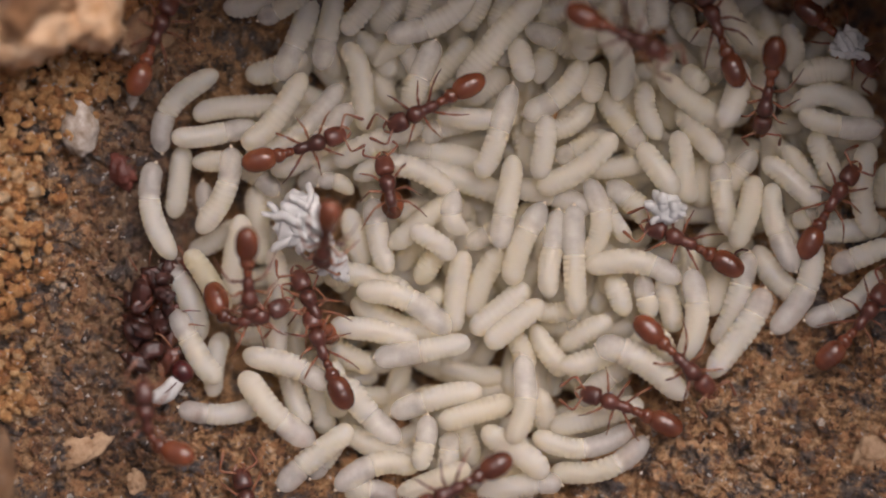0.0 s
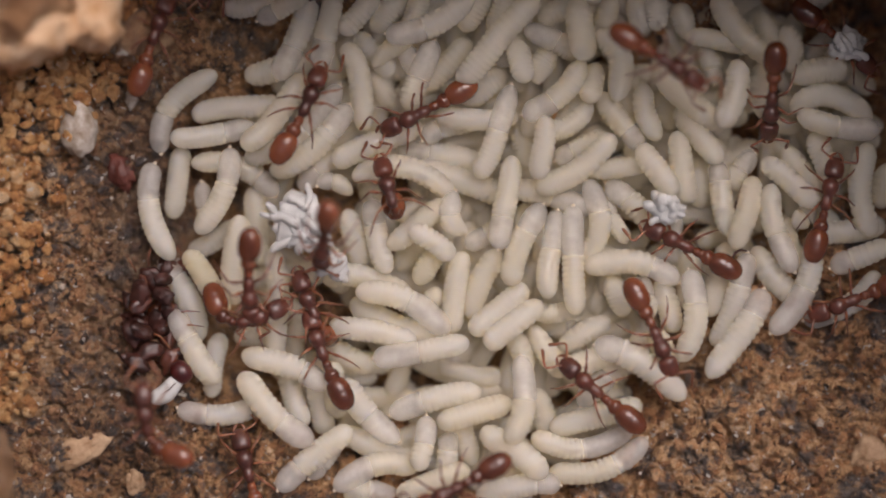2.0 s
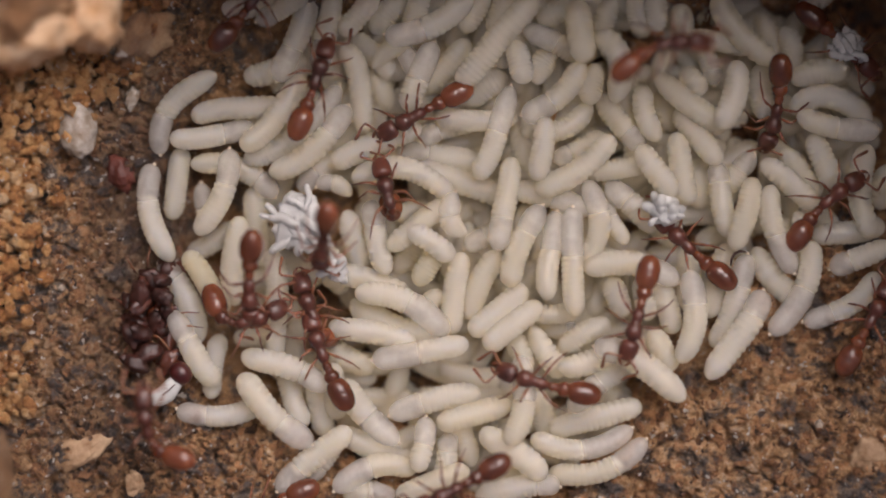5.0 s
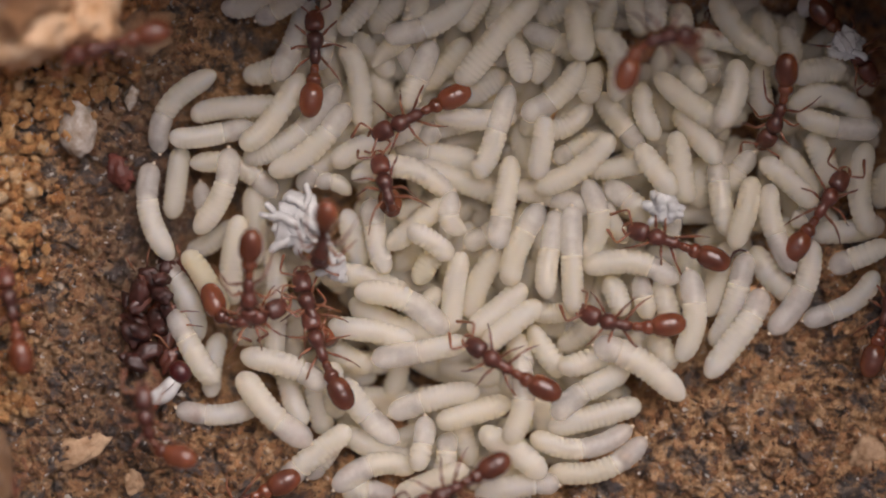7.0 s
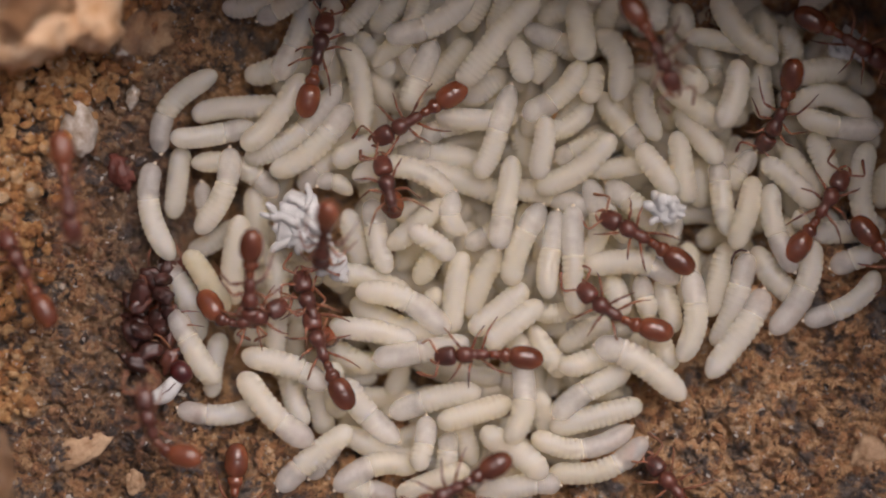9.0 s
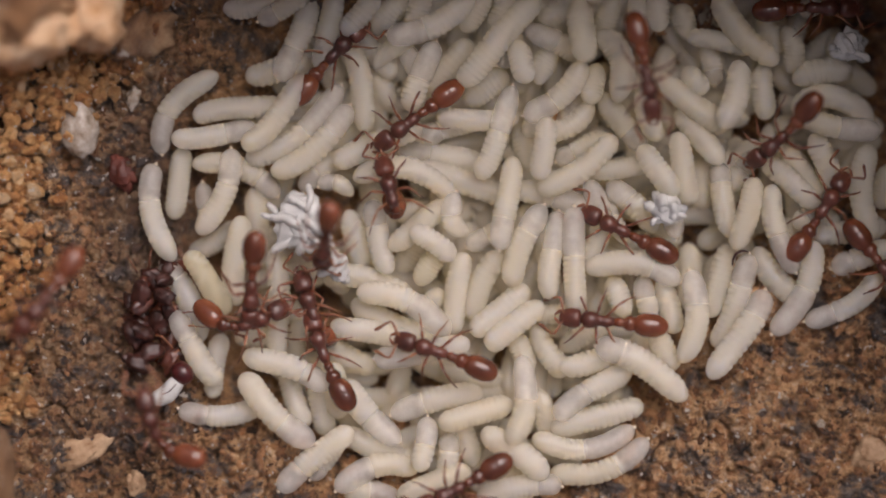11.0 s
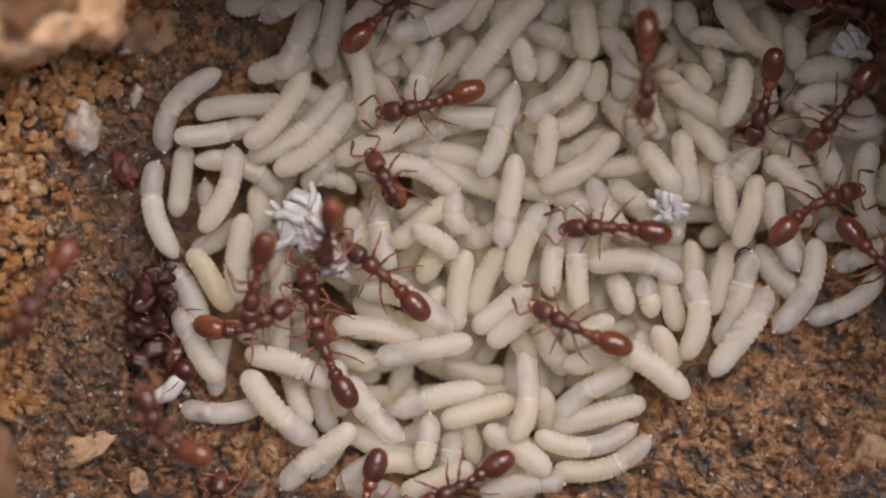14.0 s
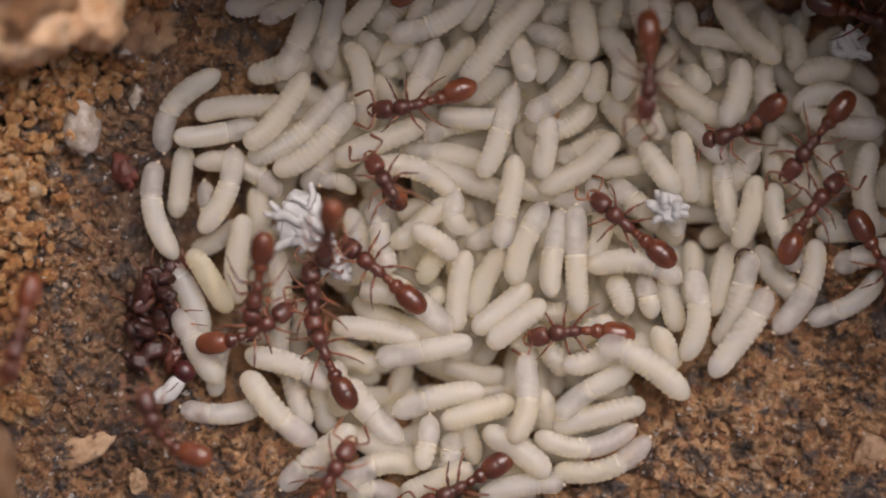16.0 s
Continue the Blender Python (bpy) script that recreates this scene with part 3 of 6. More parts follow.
buried(-0.98, 1.54, 0.32, -1.53, -0.78, 0.32, -0.07, 0.81)
buried(-1.44, 0.86, 0.91, -0.59, -1.46, 0.45, -0.11, 0.79)
buried(-1.63, -0.54, 0.69, -0.66, -2.82, 0.34, 0.16, 0.83)
buried(-0.25, -2.33, 0.98, -2.54, -3.18, 1.17, -0.12, 0.84)
buried(-0.17, -2.95, 1.14, -1.99, -4.24, 0.94, 0.05, 0.84)
buried(-1.63, -4.66, 0.32, -0.55, -6.94, 0.46, -0.11, 0.79)
buried(-0.04, -6.32, 1.06, -2.42, -7.27, 1.08, 0.12, 0.78)
buried(-1.56, 8.07, 1.23, 0.61, 7.67, 1.01, -0.05, 0.77)
buried(-0.48, 7.89, 1.07, -0.29, 5.73, 0.85, 0.17, 0.79)
buried(0.52, 6.53, 1.12, -1.88, 5.36, 1.01, -0.15, 0.77)
buried(1.13, 4.30, 0.31, -1.18, 3.00, 0.31, -0.18, 0.78)
buried(0.71, 3.26, 0.93, -2.02, 3.06, 0.93, 0.02, 0.77)
buried(0.63, 1.78, 0.37, -1.80, 1.13, 1.09, 0.09, 0.82)
buried(-0.40, 1.46, 0.93, 0.06, -0.75, 0.43, -0.17, 0.83)
buried(0.62, 0.43, 0.88, -1.89, -0.54, 1.10, -0.15, 0.78)
buried(0.52, -0.56, 0.85, -0.45, -2.81, 0.77, 0.12, 0.81)
buried(-1.35, -3.63, 1.03, 1.03, -4.84, 0.77, 0.03, 0.82)
buried(0.93, -5.62, 1.07, -1.28, -5.96, 0.90, -0.18, 0.77)
buried(-0.45, -5.42, 1.15, 0.51, -7.79, 1.17, -0.15, 0.80)
buried(-1.66, -7.12, 0.98, 0.72, -8.37, 1.55, -0.18, 0.77)
buried(0.08, 9.09, 1.85, 1.62, 7.05, 0.78, -0.17, 0.76)
buried(-0.44, 7.29, 1.02, 1.75, 6.84, 0.76, 0.00, 0.86)
buried(0.31, 7.26, 0.84, 1.42, 5.00, 0.93, -0.17, 0.78)
buried(-0.38, 3.67, 1.02, 1.89, 3.46, 0.82, -0.09, 0.80)
buried(-0.09, 1.47, 0.77, 2.26, 0.23, 0.51, -0.19, 0.77)
buried(0.96, 1.01, 0.89, 0.05, -1.00, 1.18, -0.09, 0.82)
buried(1.00, 0.17, 1.15, 0.69, -2.39, 0.92, -0.18, 0.81)
buried(0.91, -1.03, 0.96, 0.35, -3.21, 0.98, 0.07, 0.81)
buried(2.06, -2.93, 0.80, -0.09, -3.98, 1.02, -0.01, 0.82)
buried(-0.41, -4.15, 1.00, 2.13, -4.57, 1.03, 0.10, 0.85)
buried(-0.20, -5.10, 1.17, 1.80, -6.42, 0.98, -0.04, 0.79)
buried(1.67, -6.08, 0.94, -0.48, -7.28, 1.07, 0.09, 0.82)
buried(-0.33, -7.08, 0.86, 2.07, -8.24, 1.40, -0.13, 0.79)
buried(1.73, 9.14, 1.82, 1.13, 6.61, 0.98, -0.13, 0.84)
buried(0.49, 7.79, 1.00, 2.40, 6.61, 0.76, -0.18, 0.82)
buried(1.06, 6.48, 0.94, 3.16, 5.44, 1.01, -0.10, 0.83)
buried(3.04, 4.87, 0.76, 0.68, 4.72, 1.03, 0.05, 0.80)
buried(2.94, 4.53, 1.03, 0.92, 3.31, 0.78, 0.08, 0.78)
buried(0.37, 2.02, 1.03, 2.79, 1.11, 0.80, 0.11, 0.81)
buried(2.01, 1.61, 1.06, 1.56, -0.58, 0.91, -0.17, 0.86)
buried(1.26, 0.63, 1.07, 2.26, -1.55, 1.08, 0.07, 0.79)
buried(0.21, -0.76, 0.76, 2.75, -1.76, 0.78, 0.14, 0.82)
buried(2.65, -1.97, 1.05, 0.26, -2.78, 1.18, -0.04, 0.80)
buried(1.83, -5.00, 0.86, 1.56, -7.62, 0.96, 0.04, 0.80)
buried(1.83, -6.22, 1.02, 1.00, -8.59, 1.72, -0.07, 0.78)
buried(1.89, 8.95, 1.67, 3.72, 7.61, 0.89, 0.00, 0.78)
buried(2.54, 8.46, 1.25, 3.42, 6.00, 1.02, 0.18, 0.79)
buried(3.24, 7.15, 0.89, 1.93, 5.34, 0.92, 0.20, 0.79)
buried(2.81, 5.83, 1.10, 3.46, 3.57, 0.76, 0.07, 0.85)
buried(2.40, 4.79, 1.01, 2.87, 2.64, 1.08, -0.18, 0.76)
buried(3.55, 3.71, 0.89, 1.40, 2.13, 0.85, -0.04, 0.84)
buried(3.23, 1.64, 0.32, 2.62, -0.89, 0.32, -0.15, 0.80)
buried(1.51, 0.00, 0.83, 3.89, -1.09, 0.95, 0.02, 0.82)
buried(3.24, -0.41, 1.06, 2.99, -2.75, 0.80, -0.04, 0.78)
buried(2.12, -1.27, 0.89, 3.14, -3.80, 0.90, -0.11, 0.83)
buried(2.74, -6.56, 1.13, 2.82, -9.19, 2.10, 0.10, 0.82)
buried(3.81, 9.12, 1.88, 4.12, 6.49, 0.83, -0.14, 0.79)
buried(4.55, 8.16, 1.17, 3.05, 6.36, 1.04, -0.11, 0.82)
buried(4.17, 7.43, 1.15, 4.02, 5.04, 0.95, 0.19, 0.80)
buried(3.41, 5.75, 0.85, 3.70, 3.30, 0.80, 0.01, 0.79)
buried(4.36, 4.85, 0.99, 3.54, 2.48, 0.84, -0.03, 0.83)
buried(2.28, 2.96, 1.11, 4.79, 2.80, 1.13, 0.18, 0.85)
buried(3.49, 1.09, 0.83, 3.89, -1.53, 0.88, 0.12, 0.81)
buried(3.35, 0.03, 1.11, 4.36, -2.32, 1.04, 0.15, 0.82)
buried(4.73, -2.61, 0.34, 3.27, -4.86, 0.34, 0.15, 0.85)
buried(4.23, -3.05, 0.81, 3.85, -5.29, 0.86, 0.14, 0.81)
buried(3.87, 8.68, 1.54, 5.99, 7.27, 0.87, 0.13, 0.78)
buried(6.18, 7.75, 1.14, 4.07, 6.40, 0.94, 0.01, 0.80)
buried(6.26, 6.69, 0.81, 4.07, 5.02, 0.93, -0.13, 0.79)
buried(3.77, 5.68, 1.16, 6.21, 4.50, 0.82, 0.16, 0.85)
buried(4.66, 4.91, 0.75, 4.75, 2.70, 1.17, -0.19, 0.78)
buried(3.61, 3.18, 1.15, 6.02, 2.85, 1.19, 0.11, 0.76)
buried(6.31, 1.98, 0.34, 3.71, 1.76, 0.34, 0.15, 0.84)
buried(4.75, 2.11, 0.93, 5.29, -0.07, 0.35, 0.18, 0.82)
buried(4.07, 0.95, 0.97, 5.31, -1.29, 0.36, -0.09, 0.85)
buried(4.90, -0.53, 1.05, 4.54, -2.75, 0.98, -0.06, 0.79)
buried(5.73, -1.28, 0.88, 4.75, -3.45, 0.90, 0.14, 0.81)
buried(3.94, -2.96, 0.85, 5.86, -4.50, 0.78, 0.07, 0.82)
buried(4.20, -3.97, 1.01, 5.84, -5.72, 0.88, 0.14, 0.81)
buried(5.64, -5.40, 1.11, 3.41, -6.26, 0.77, -0.05, 0.86)
buried(5.34, -5.28, 1.16, 4.16, -7.31, 1.06, -0.13, 0.83)
buried(4.95, 8.59, 1.60, 6.11, 6.65, 1.15, -0.10, 0.82)
buried(5.13, 5.19, 1.15, 7.34, 4.54, 1.01, 0.17, 0.85)
buried(7.31, 4.25, 0.76, 4.88, 3.24, 1.09, 0.09, 0.81)
buried(7.29, 3.47, 0.83, 4.89, 2.31, 0.88, 0.02, 0.77)
buried(4.77, 2.41, 1.05, 6.95, 1.11, 0.99, -0.19, 0.79)
buried(4.63, 1.14, 0.94, 6.76, 0.19, 0.64, 0.18, 0.79)
buried(4.66, -0.05, 1.03, 7.25, -0.25, 0.90, -0.05, 0.81)
buried(5.80, 0.10, 0.86, 5.35, -2.41, 1.14, 0.06, 0.85)
buried(6.76, -1.78, 0.96, 4.90, -3.57, 1.10, 0.14, 0.85)
buried(5.02, -2.44, 0.91, 7.12, -3.86, 0.84, 0.02, 0.86)
buried(6.43, -3.70, 0.99, 5.49, -5.73, 1.12, -0.06, 0.81)
buried(6.00, -4.24, 0.83, 5.29, -6.75, 1.11, 0.06, 0.85)
buried(7.99, 4.62, 1.16, 5.80, 3.65, 1.11, 0.07, 0.84)
buried(7.14, 3.78, 1.12, 7.07, 1.10, 0.75, -0.18, 0.81)
buried(6.46, -0.65, 1.03, 7.28, -2.82, 1.14, 0.08, 0.76)
buried(6.05, -1.03, 0.77, 7.45, -3.28, 0.87, -0.15, 0.86)
buried(9.14, 4.53, 0.87, 7.28, 2.82, 0.99, -0.09, 0.79)
buried(7.48, 3.38, 0.94, 8.84, 1.48, 0.96, -0.07, 0.77)
buried(7.38, -0.59, 0.33, 9.40, -1.90, 0.97, -0.20, 0.80)
buried(7.79, 8.00, 1.41, 9.67, 6.14, 0.81, 0.18, 0.79)
buried(8.98, 7.09, 0.97, 9.55, 4.98, 0.78, 0.06, 0.77)
buried(10.04, 5.59, 1.19, 8.02, 4.63, 1.13, -0.02, 0.81)
buried(7.95, 4.82, 0.79, 9.96, 3.35, 0.98, -0.17, 0.85)
buried(8.08, 3.37, 0.89, 10.48, 2.78, 0.89, -0.19, 0.86)
buried(9.50, 7.72, 1.11, 10.59, 5.72, 0.84, 0.09, 0.81)
buried(8.86, 6.75, 1.01, 10.57, 5.04, 0.91, -0.07, 0.83)
buried(10.39, 4.05, 0.84, 10.00, 1.51, 0.90, -0.05, 0.83)
buried(9.61, 1.88, 0.81, 10.77, -0.42, 1.02, -0.13, 0.78)
buried(11.48, 8.50, 0.75, 11.20, 5.82, 0.92, -0.17, 0.78)
buried(11.79, 8.36, 0.79, 13.16, 6.24, 0.67, 0.13, 0.84)
buried(12.18, 4.93, 0.66, 12.94, 2.36, 0.66, -0.07, 0.80)
buried(11.48, 3.95, 1.06, 13.52, 2.27, 0.92, 0.05, 0.80)
buried(11.92, 3.02, 1.11, 12.61, 0.85, 1.38, -0.08, 0.85)
buried(11.92, 6.68, 0.94, 14.28, 6.69, 0.92, 0.11, 0.81)
buried(12.11, 6.31, 0.97, 14.30, 5.12, 1.07, -0.08, 0.84)
buried(12.32, 4.82, 0.94, 14.39, 3.42, 0.80, -0.06, 0.82)
buried(13.73, 3.55, 0.96, 12.97, 1.31, 1.13, -0.09, 0.81)
buried(12.52, 2.40, 0.99, 13.98, 0.70, 1.60, 0.17, 0.82)
buried(14.57, 7.04, 0.78, 13.43, 4.82, 0.94, 0.08, 0.84)
buried(13.23, 4.65, 0.94, 15.60, 4.39, 1.15, 0.09, 0.76)
buried(15.51, 3.87, 1.17, 12.79, 3.57, 0.92, 0.06, 0.83)
buried(14.77, 4.09, 1.15, 14.14, 1.97, 1.11, 0.02, 0.77)
buried(1.88, 3.08, 0.87, 1.25, 0.75, 0.96, -0.14, 0.80)
buried(2.81, -2.99, 0.81, 2.20, -5.33, 1.12, 0.10, 0.80)
buried(6.08, 5.06, 1.05, 8.47, 5.05, 1.15, 0.05, 0.80)
buried(-1.06, 9.39, 2.11, -2.74, 7.71, 1.20, -0.15, 0.80)
buried(10.79, 7.21, 1.08, 10.72, 4.78, 1.00, -0.06, 0.80)
buried(-3.43, -5.24, 0.80, -1.04, -5.27, 1.01, 0.06, 0.80)
buried(0.50, 0.73, 0.75, -0.12, -1.59, 0.81, -0.14, 0.80)
buried(2.96, 1.66, 1.10, 2.32, -0.66, 0.77, -0.04, 0.80)
buried(6.29, -4.19, 0.79, 3.99, -4.82, 0.79, 0.07, 0.80)
buried(6.57, 6.35, 1.15, 8.92, 6.31, 0.83, 0.16, 0.80)
buried(11.34, 8.82, 0.73, 8.96, 8.15, 1.26, -0.04, 0.80)
buried(-5.05, 4.78, 0.80, -6.79, 3.11, 1.12, 0.13, 0.80)
buried(-3.90, 0.25, 0.32, -3.28, -2.09, 0.32, -0.07, 0.80)
buried(-2.64, 5.32, 1.18, -0.33, 4.72, 1.01, -0.08, 0.80)
buried(14.09, 7.79, 1.11, 12.32, 6.05, 0.77, 0.09, 0.80)
buried(7.21, -0.15, 0.71, 9.58, -0.78, 0.41, -0.15, 0.80)
buried(11.53, 4.50, 1.07, 11.48, 2.09, 0.80, -0.09, 0.80)
buried(-4.30, 2.97, 0.32, -1.95, 2.34, 0.32, 0.05, 0.80)
buried(-0.44, -1.78, 0.78, 1.25, -3.47, 0.90, 0.11, 0.80)
buried(6.52, -1.01, 1.00, 7.13, -3.32, 1.12, 0.04, 0.80)
buried(-5.14, 7.07, 1.49, -3.45, 5.38, 0.83, -0.12, 0.80)
buried(7.54, 1.14, 0.86, 9.88, 1.14, 1.03, -0.15, 0.80)
buried(-4.78, -0.58, 1.09, -7.10, -1.20, 0.93, 0.04, 0.80)
buried(7.77, 1.86, 0.92, 10.13, 1.85, 0.93, 0.13, 0.80)
buried(2.37, -0.88, 0.91, 0.68, -2.58, 0.94, 0.12, 0.80)
buried(0.00, 8.00, 0.92, 0.00, 5.62, 0.98, -0.11, 0.80)
buried(-0.77, 7.75, 1.19, -1.40, 5.45, 0.94, -0.15, 0.80)
buried(3.73, 7.80, 1.09, 6.10, 7.79, 1.15, -0.02, 0.80)
buried(1.55, 6.98, 1.06, 0.36, 4.94, 1.09, -0.01, 0.80)
buried(2.59, 8.20, 1.05, 3.80, 6.15, 0.98, 0.07, 0.80)
buried(0.99, -6.29, 0.97, 2.19, -8.36, 1.51, -0.00, 0.80)
buried(-2.29, 4.66, 1.15, -4.40, 3.48, 0.82, 0.10, 0.80)
buried(11.26, 0.78, 0.79, 8.97, 0.16, 1.09, 0.14, 0.80)
buried(-4.14, -4.12, 1.16, -1.76, -4.15, 0.98, -0.11, 0.80)
buried(11.52, 6.54, 0.95, 13.25, 4.87, 1.07, -0.05, 0.80)
buried(7.26, 0.64, 0.83, 5.54, -1.06, 0.87, 0.00, 0.80)
buried(-5.50, 3.12, 0.32, -6.71, 1.02, 0.32, -0.16, 0.80)
buried(-2.94, 2.46, 0.84, -1.74, 0.37, 0.32, -0.07, 0.80)
buried(14.81, 2.77, 1.06, 12.66, 1.57, 1.18, -0.09, 0.80)
buried(-0.44, 2.51, 0.88, 0.18, 0.19, 1.07, -0.06, 0.80)
buried(5.78, 8.18, 1.41, 8.21, 8.23, 1.43, 0.02, 0.80)
buried(2.14, 9.34, 1.96, 0.95, 7.29, 0.87, -0.14, 0.80)
buried(4.70, 9.11, 1.95, 6.35, 7.39, 0.88, 0.14, 0.80)
buried(4.53, 5.42, 0.97, 2.84, 3.74, 0.92, 0.08, 0.80)
buried(-1.12, -5.18, 0.83, 1.28, -5.18, 0.91, 0.12, 0.80)
buried(2.06, 4.28, 0.89, -0.25, 3.66, 1.10, -0.14, 0.80)
buried(-4.38, 7.77, 1.72, -5.59, 5.76, 1.20, -0.08, 0.80)
buried(11.22, 3.74, 0.97, 9.15, 2.54, 1.02, 0.06, 0.80)
buried(13.83, 4.98, 0.96, 11.60, 4.39, 1.13, -0.15, 0.80)
buried(7.43, 2.68, 1.12, 5.10, 2.06, 1.00, -0.04, 0.80)
buried(11.50, 8.56, 0.97, 9.77, 6.83, 1.07, 0.04, 0.80)
buried(5.60, 0.87, 1.14, 6.79, -1.20, 0.93, -0.11, 0.80)
buried(-1.95, 6.71, 1.08, -3.64, 5.01, 1.18, -0.10, 0.80)
buried(13.39, 6.36, 0.96, 15.17, 4.70, 0.85, 0.08, 0.80)
buried(6.65, 1.91, 0.86, 8.37, 0.22, 1.07, 0.09, 0.80)
buried(-1.46, -6.72, 1.05, 0.61, -7.86, 1.18, -0.07, 0.80)
buried(7.86, 3.94, 1.13, 7.26, 1.64, 0.86, -0.14, 0.80)
buried(-1.68, -1.34, 0.84, 0.72, -1.33, 0.87, 0.13, 0.80)
buried(-0.85, 8.23, 1.24, -2.91, 7.04, 1.07, -0.12, 0.80)
buried(3.56, -0.33, 1.14, 2.36, -2.41, 1.15, 0.15, 0.80)
buried(-1.65, 8.45, 1.57, 0.71, 8.50, 1.31, -0.03, 0.80)
buried(7.83, 4.17, 0.89, 10.24, 4.18, 0.94, -0.04, 0.80)
buried(6.56, -4.87, 1.08, 4.87, -6.55, 0.79, -0.13, 0.80)
buried(5.72, 6.74, 0.79, 5.06, 4.39, 1.13, -0.04, 0.80)
buried(12.74, 8.48, 0.88, 12.05, 6.13, 0.91, 0.11, 0.80)
buried(3.18, 8.59, 1.40, 4.38, 6.52, 1.05, -0.02, 0.80)
buried(-3.01, 1.72, 0.75, -2.40, -0.61, 0.35, -0.11, 0.80)
buried(4.07, -5.80, 0.95, 1.74, -6.40, 0.97, -0.06, 0.80)
buried(1.14, 3.33, 0.84, 0.51, 1.00, 1.01, -0.14, 0.80)
buried(2.42, 9.05, 1.75, 4.69, 8.38, 1.38, 0.13, 0.80)
buried(4.56, -1.25, 0.99, 2.87, -2.95, 0.80, -0.04, 0.80)
buried(12.18, 2.68, 0.87, 10.98, 0.61, 1.05, -0.08, 0.80)
buried(7.91, 7.70, 1.27, 9.94, 6.49, 1.15, -0.02, 0.80)
buried(13.67, 1.64, 1.16, 11.69, 0.46, 1.13, 0.15, 0.80)
buried(5.18, 2.94, 1.17, 4.01, 0.88, 0.92, 0.10, 0.80)
buried(6.73, 9.17, 1.88, 8.79, 7.98, 1.28, 0.14, 0.80)
buried(2.28, -2.11, 0.88, 1.08, -4.19, 1.05, 0.05, 0.80)
buried(6.73, 4.54, 1.04, 8.78, 3.33, 1.11, -0.04, 0.80)
buried(0.64, 5.14, 0.87, 3.04, 5.13, 1.09, 0.03, 0.80)
buried(5.61, 9.19, 2.04, 7.28, 7.52, 1.14, -0.14, 0.80)
buried(5.31, 2.15, 0.99, 6.52, 0.07, 0.80, 0.13, 0.80)
buried(-6.14, 6.10, 1.24, -4.10, 4.94, 0.91, 0.01, 0.80)
buried(0.32, 0.22, 1.07, 2.40, -0.98, 1.06, 0.06, 0.80)
buried(12.01, 7.97, 1.00, 9.88, 6.73, 0.83, 0.02, 0.80)
buried(-3.29, 8.19, 1.72, -3.92, 5.91, 1.03, -0.04, 0.80)
buried(-5.43, 4.73, 0.83, -3.04, 4.74, 1.15, -0.05, 0.80)
buried(-0.88, 4.19, 1.04, -0.88, 1.77, 0.81, 0.04, 0.80)
buried(-3.80, 0.30, 1.02, -1.70, -0.90, 0.81, 0.06, 0.80)
buried(-6.43, -0.02, 0.90, -4.34, -1.22, 1.07, -0.13, 0.80)
buried(5.71, 4.80, 1.02, 3.66, 3.63, 1.00, 0.14, 0.80)
buried(2.37, 7.83, 1.04, 3.00, 5.53, 0.96, -0.01, 0.80)
buried(1.55, 6.49, 0.89, 3.62, 5.30, 0.83, 0.06, 0.80)
buried(-0.58, -6.55, 0.78, 1.49, -7.74, 1.07, 0.08, 0.80)
buried(4.47, -2.77, 1.09, 6.89, -2.78, 0.99, 0.14, 0.80)
buried(-5.94, 0.71, 1.08, -7.69, -0.99, 0.91, 0.09, 0.80)
buried(-3.47, 7.39, 1.15, -1.78, 5.72, 0.92, -0.02, 0.80)
buried(0.81, 1.73, 1.14, -1.51, 1.12, 0.77, -0.08, 0.80)
buried(3.44, -3.50, 0.98, 3.43, -5.88, 0.86, 0.12, 0.80)
buried(11.92, 5.55, 1.10, 13.09, 3.47, 0.91, -0.15, 0.80)
buried(1.91, 3.49, 0.90, 4.22, 2.87, 0.93, -0.03, 0.80)
buried(-4.94, -3.69, 0.99, -3.23, -5.37, 1.10, -0.00, 0.80)
buried(-1.33, 6.77, 0.91, 0.75, 5.58, 1.13, 0.08, 0.80)
buried(-0.28, 5.90, 0.80, -1.97, 4.20, 0.87, -0.14, 0.80)
buried(2.64, -7.04, 0.79, 4.96, -7.68, 1.47, -0.12, 0.80)
buried(13.58, 7.25, 1.10, 15.29, 5.57, 1.08, 0.08, 0.80)
buried(2.36, 4.31, 0.83, 1.16, 2.23, 0.84, 0.12, 0.80)
buried(5.61, 0.33, 0.94, 5.00, -1.99, 1.08, 0.06, 0.80)
buried(4.63, 7.21, 1.12, 4.64, 4.82, 1.09, -0.00, 0.80)
buried(3.47, 8.85, 1.65, 5.86, 8.89, 1.91, -0.10, 0.80)
buried(3.90, -6.19, 0.93, 6.29, -6.19, 1.48, 0.03, 0.80)
buried(8.59, 0.26, 0.99, 8.57, -2.14, 1.01, -0.15, 0.80)
buried(0.56, 5.02, 0.84, -1.52, 3.81, 0.86, -0.03, 0.80)
buried(14.10, 5.20, 1.10, 14.09, 2.81, 0.76, 0.01, 0.80)
buried(0.88, 9.29, 1.94, 0.27, 7.04, 1.15, -0.02, 0.80)
buried(-2.48, 6.33, 1.18, -2.48, 3.94, 0.92, -0.06, 0.80)
buried(9.70, -0.13, 0.83, 9.02, -2.45, 1.05, -0.10, 0.80)
buried(8.07, 7.34, 1.08, 7.46, 5.03, 1.19, 0.15, 0.80)
buried(-1.50, -3.76, 1.06, -2.11, -6.05, 0.88, -0.08, 0.80)
buried(8.92, 5.18, 1.14, 7.22, 3.48, 0.97, 0.14, 0.80)
buried(-3.92, -5.43, 1.02, -1.87, -6.66, 1.08, 0.15, 0.80)
buried(8.49, 4.83, 0.75, 10.84, 4.80, 1.10, 0.09, 0.80)
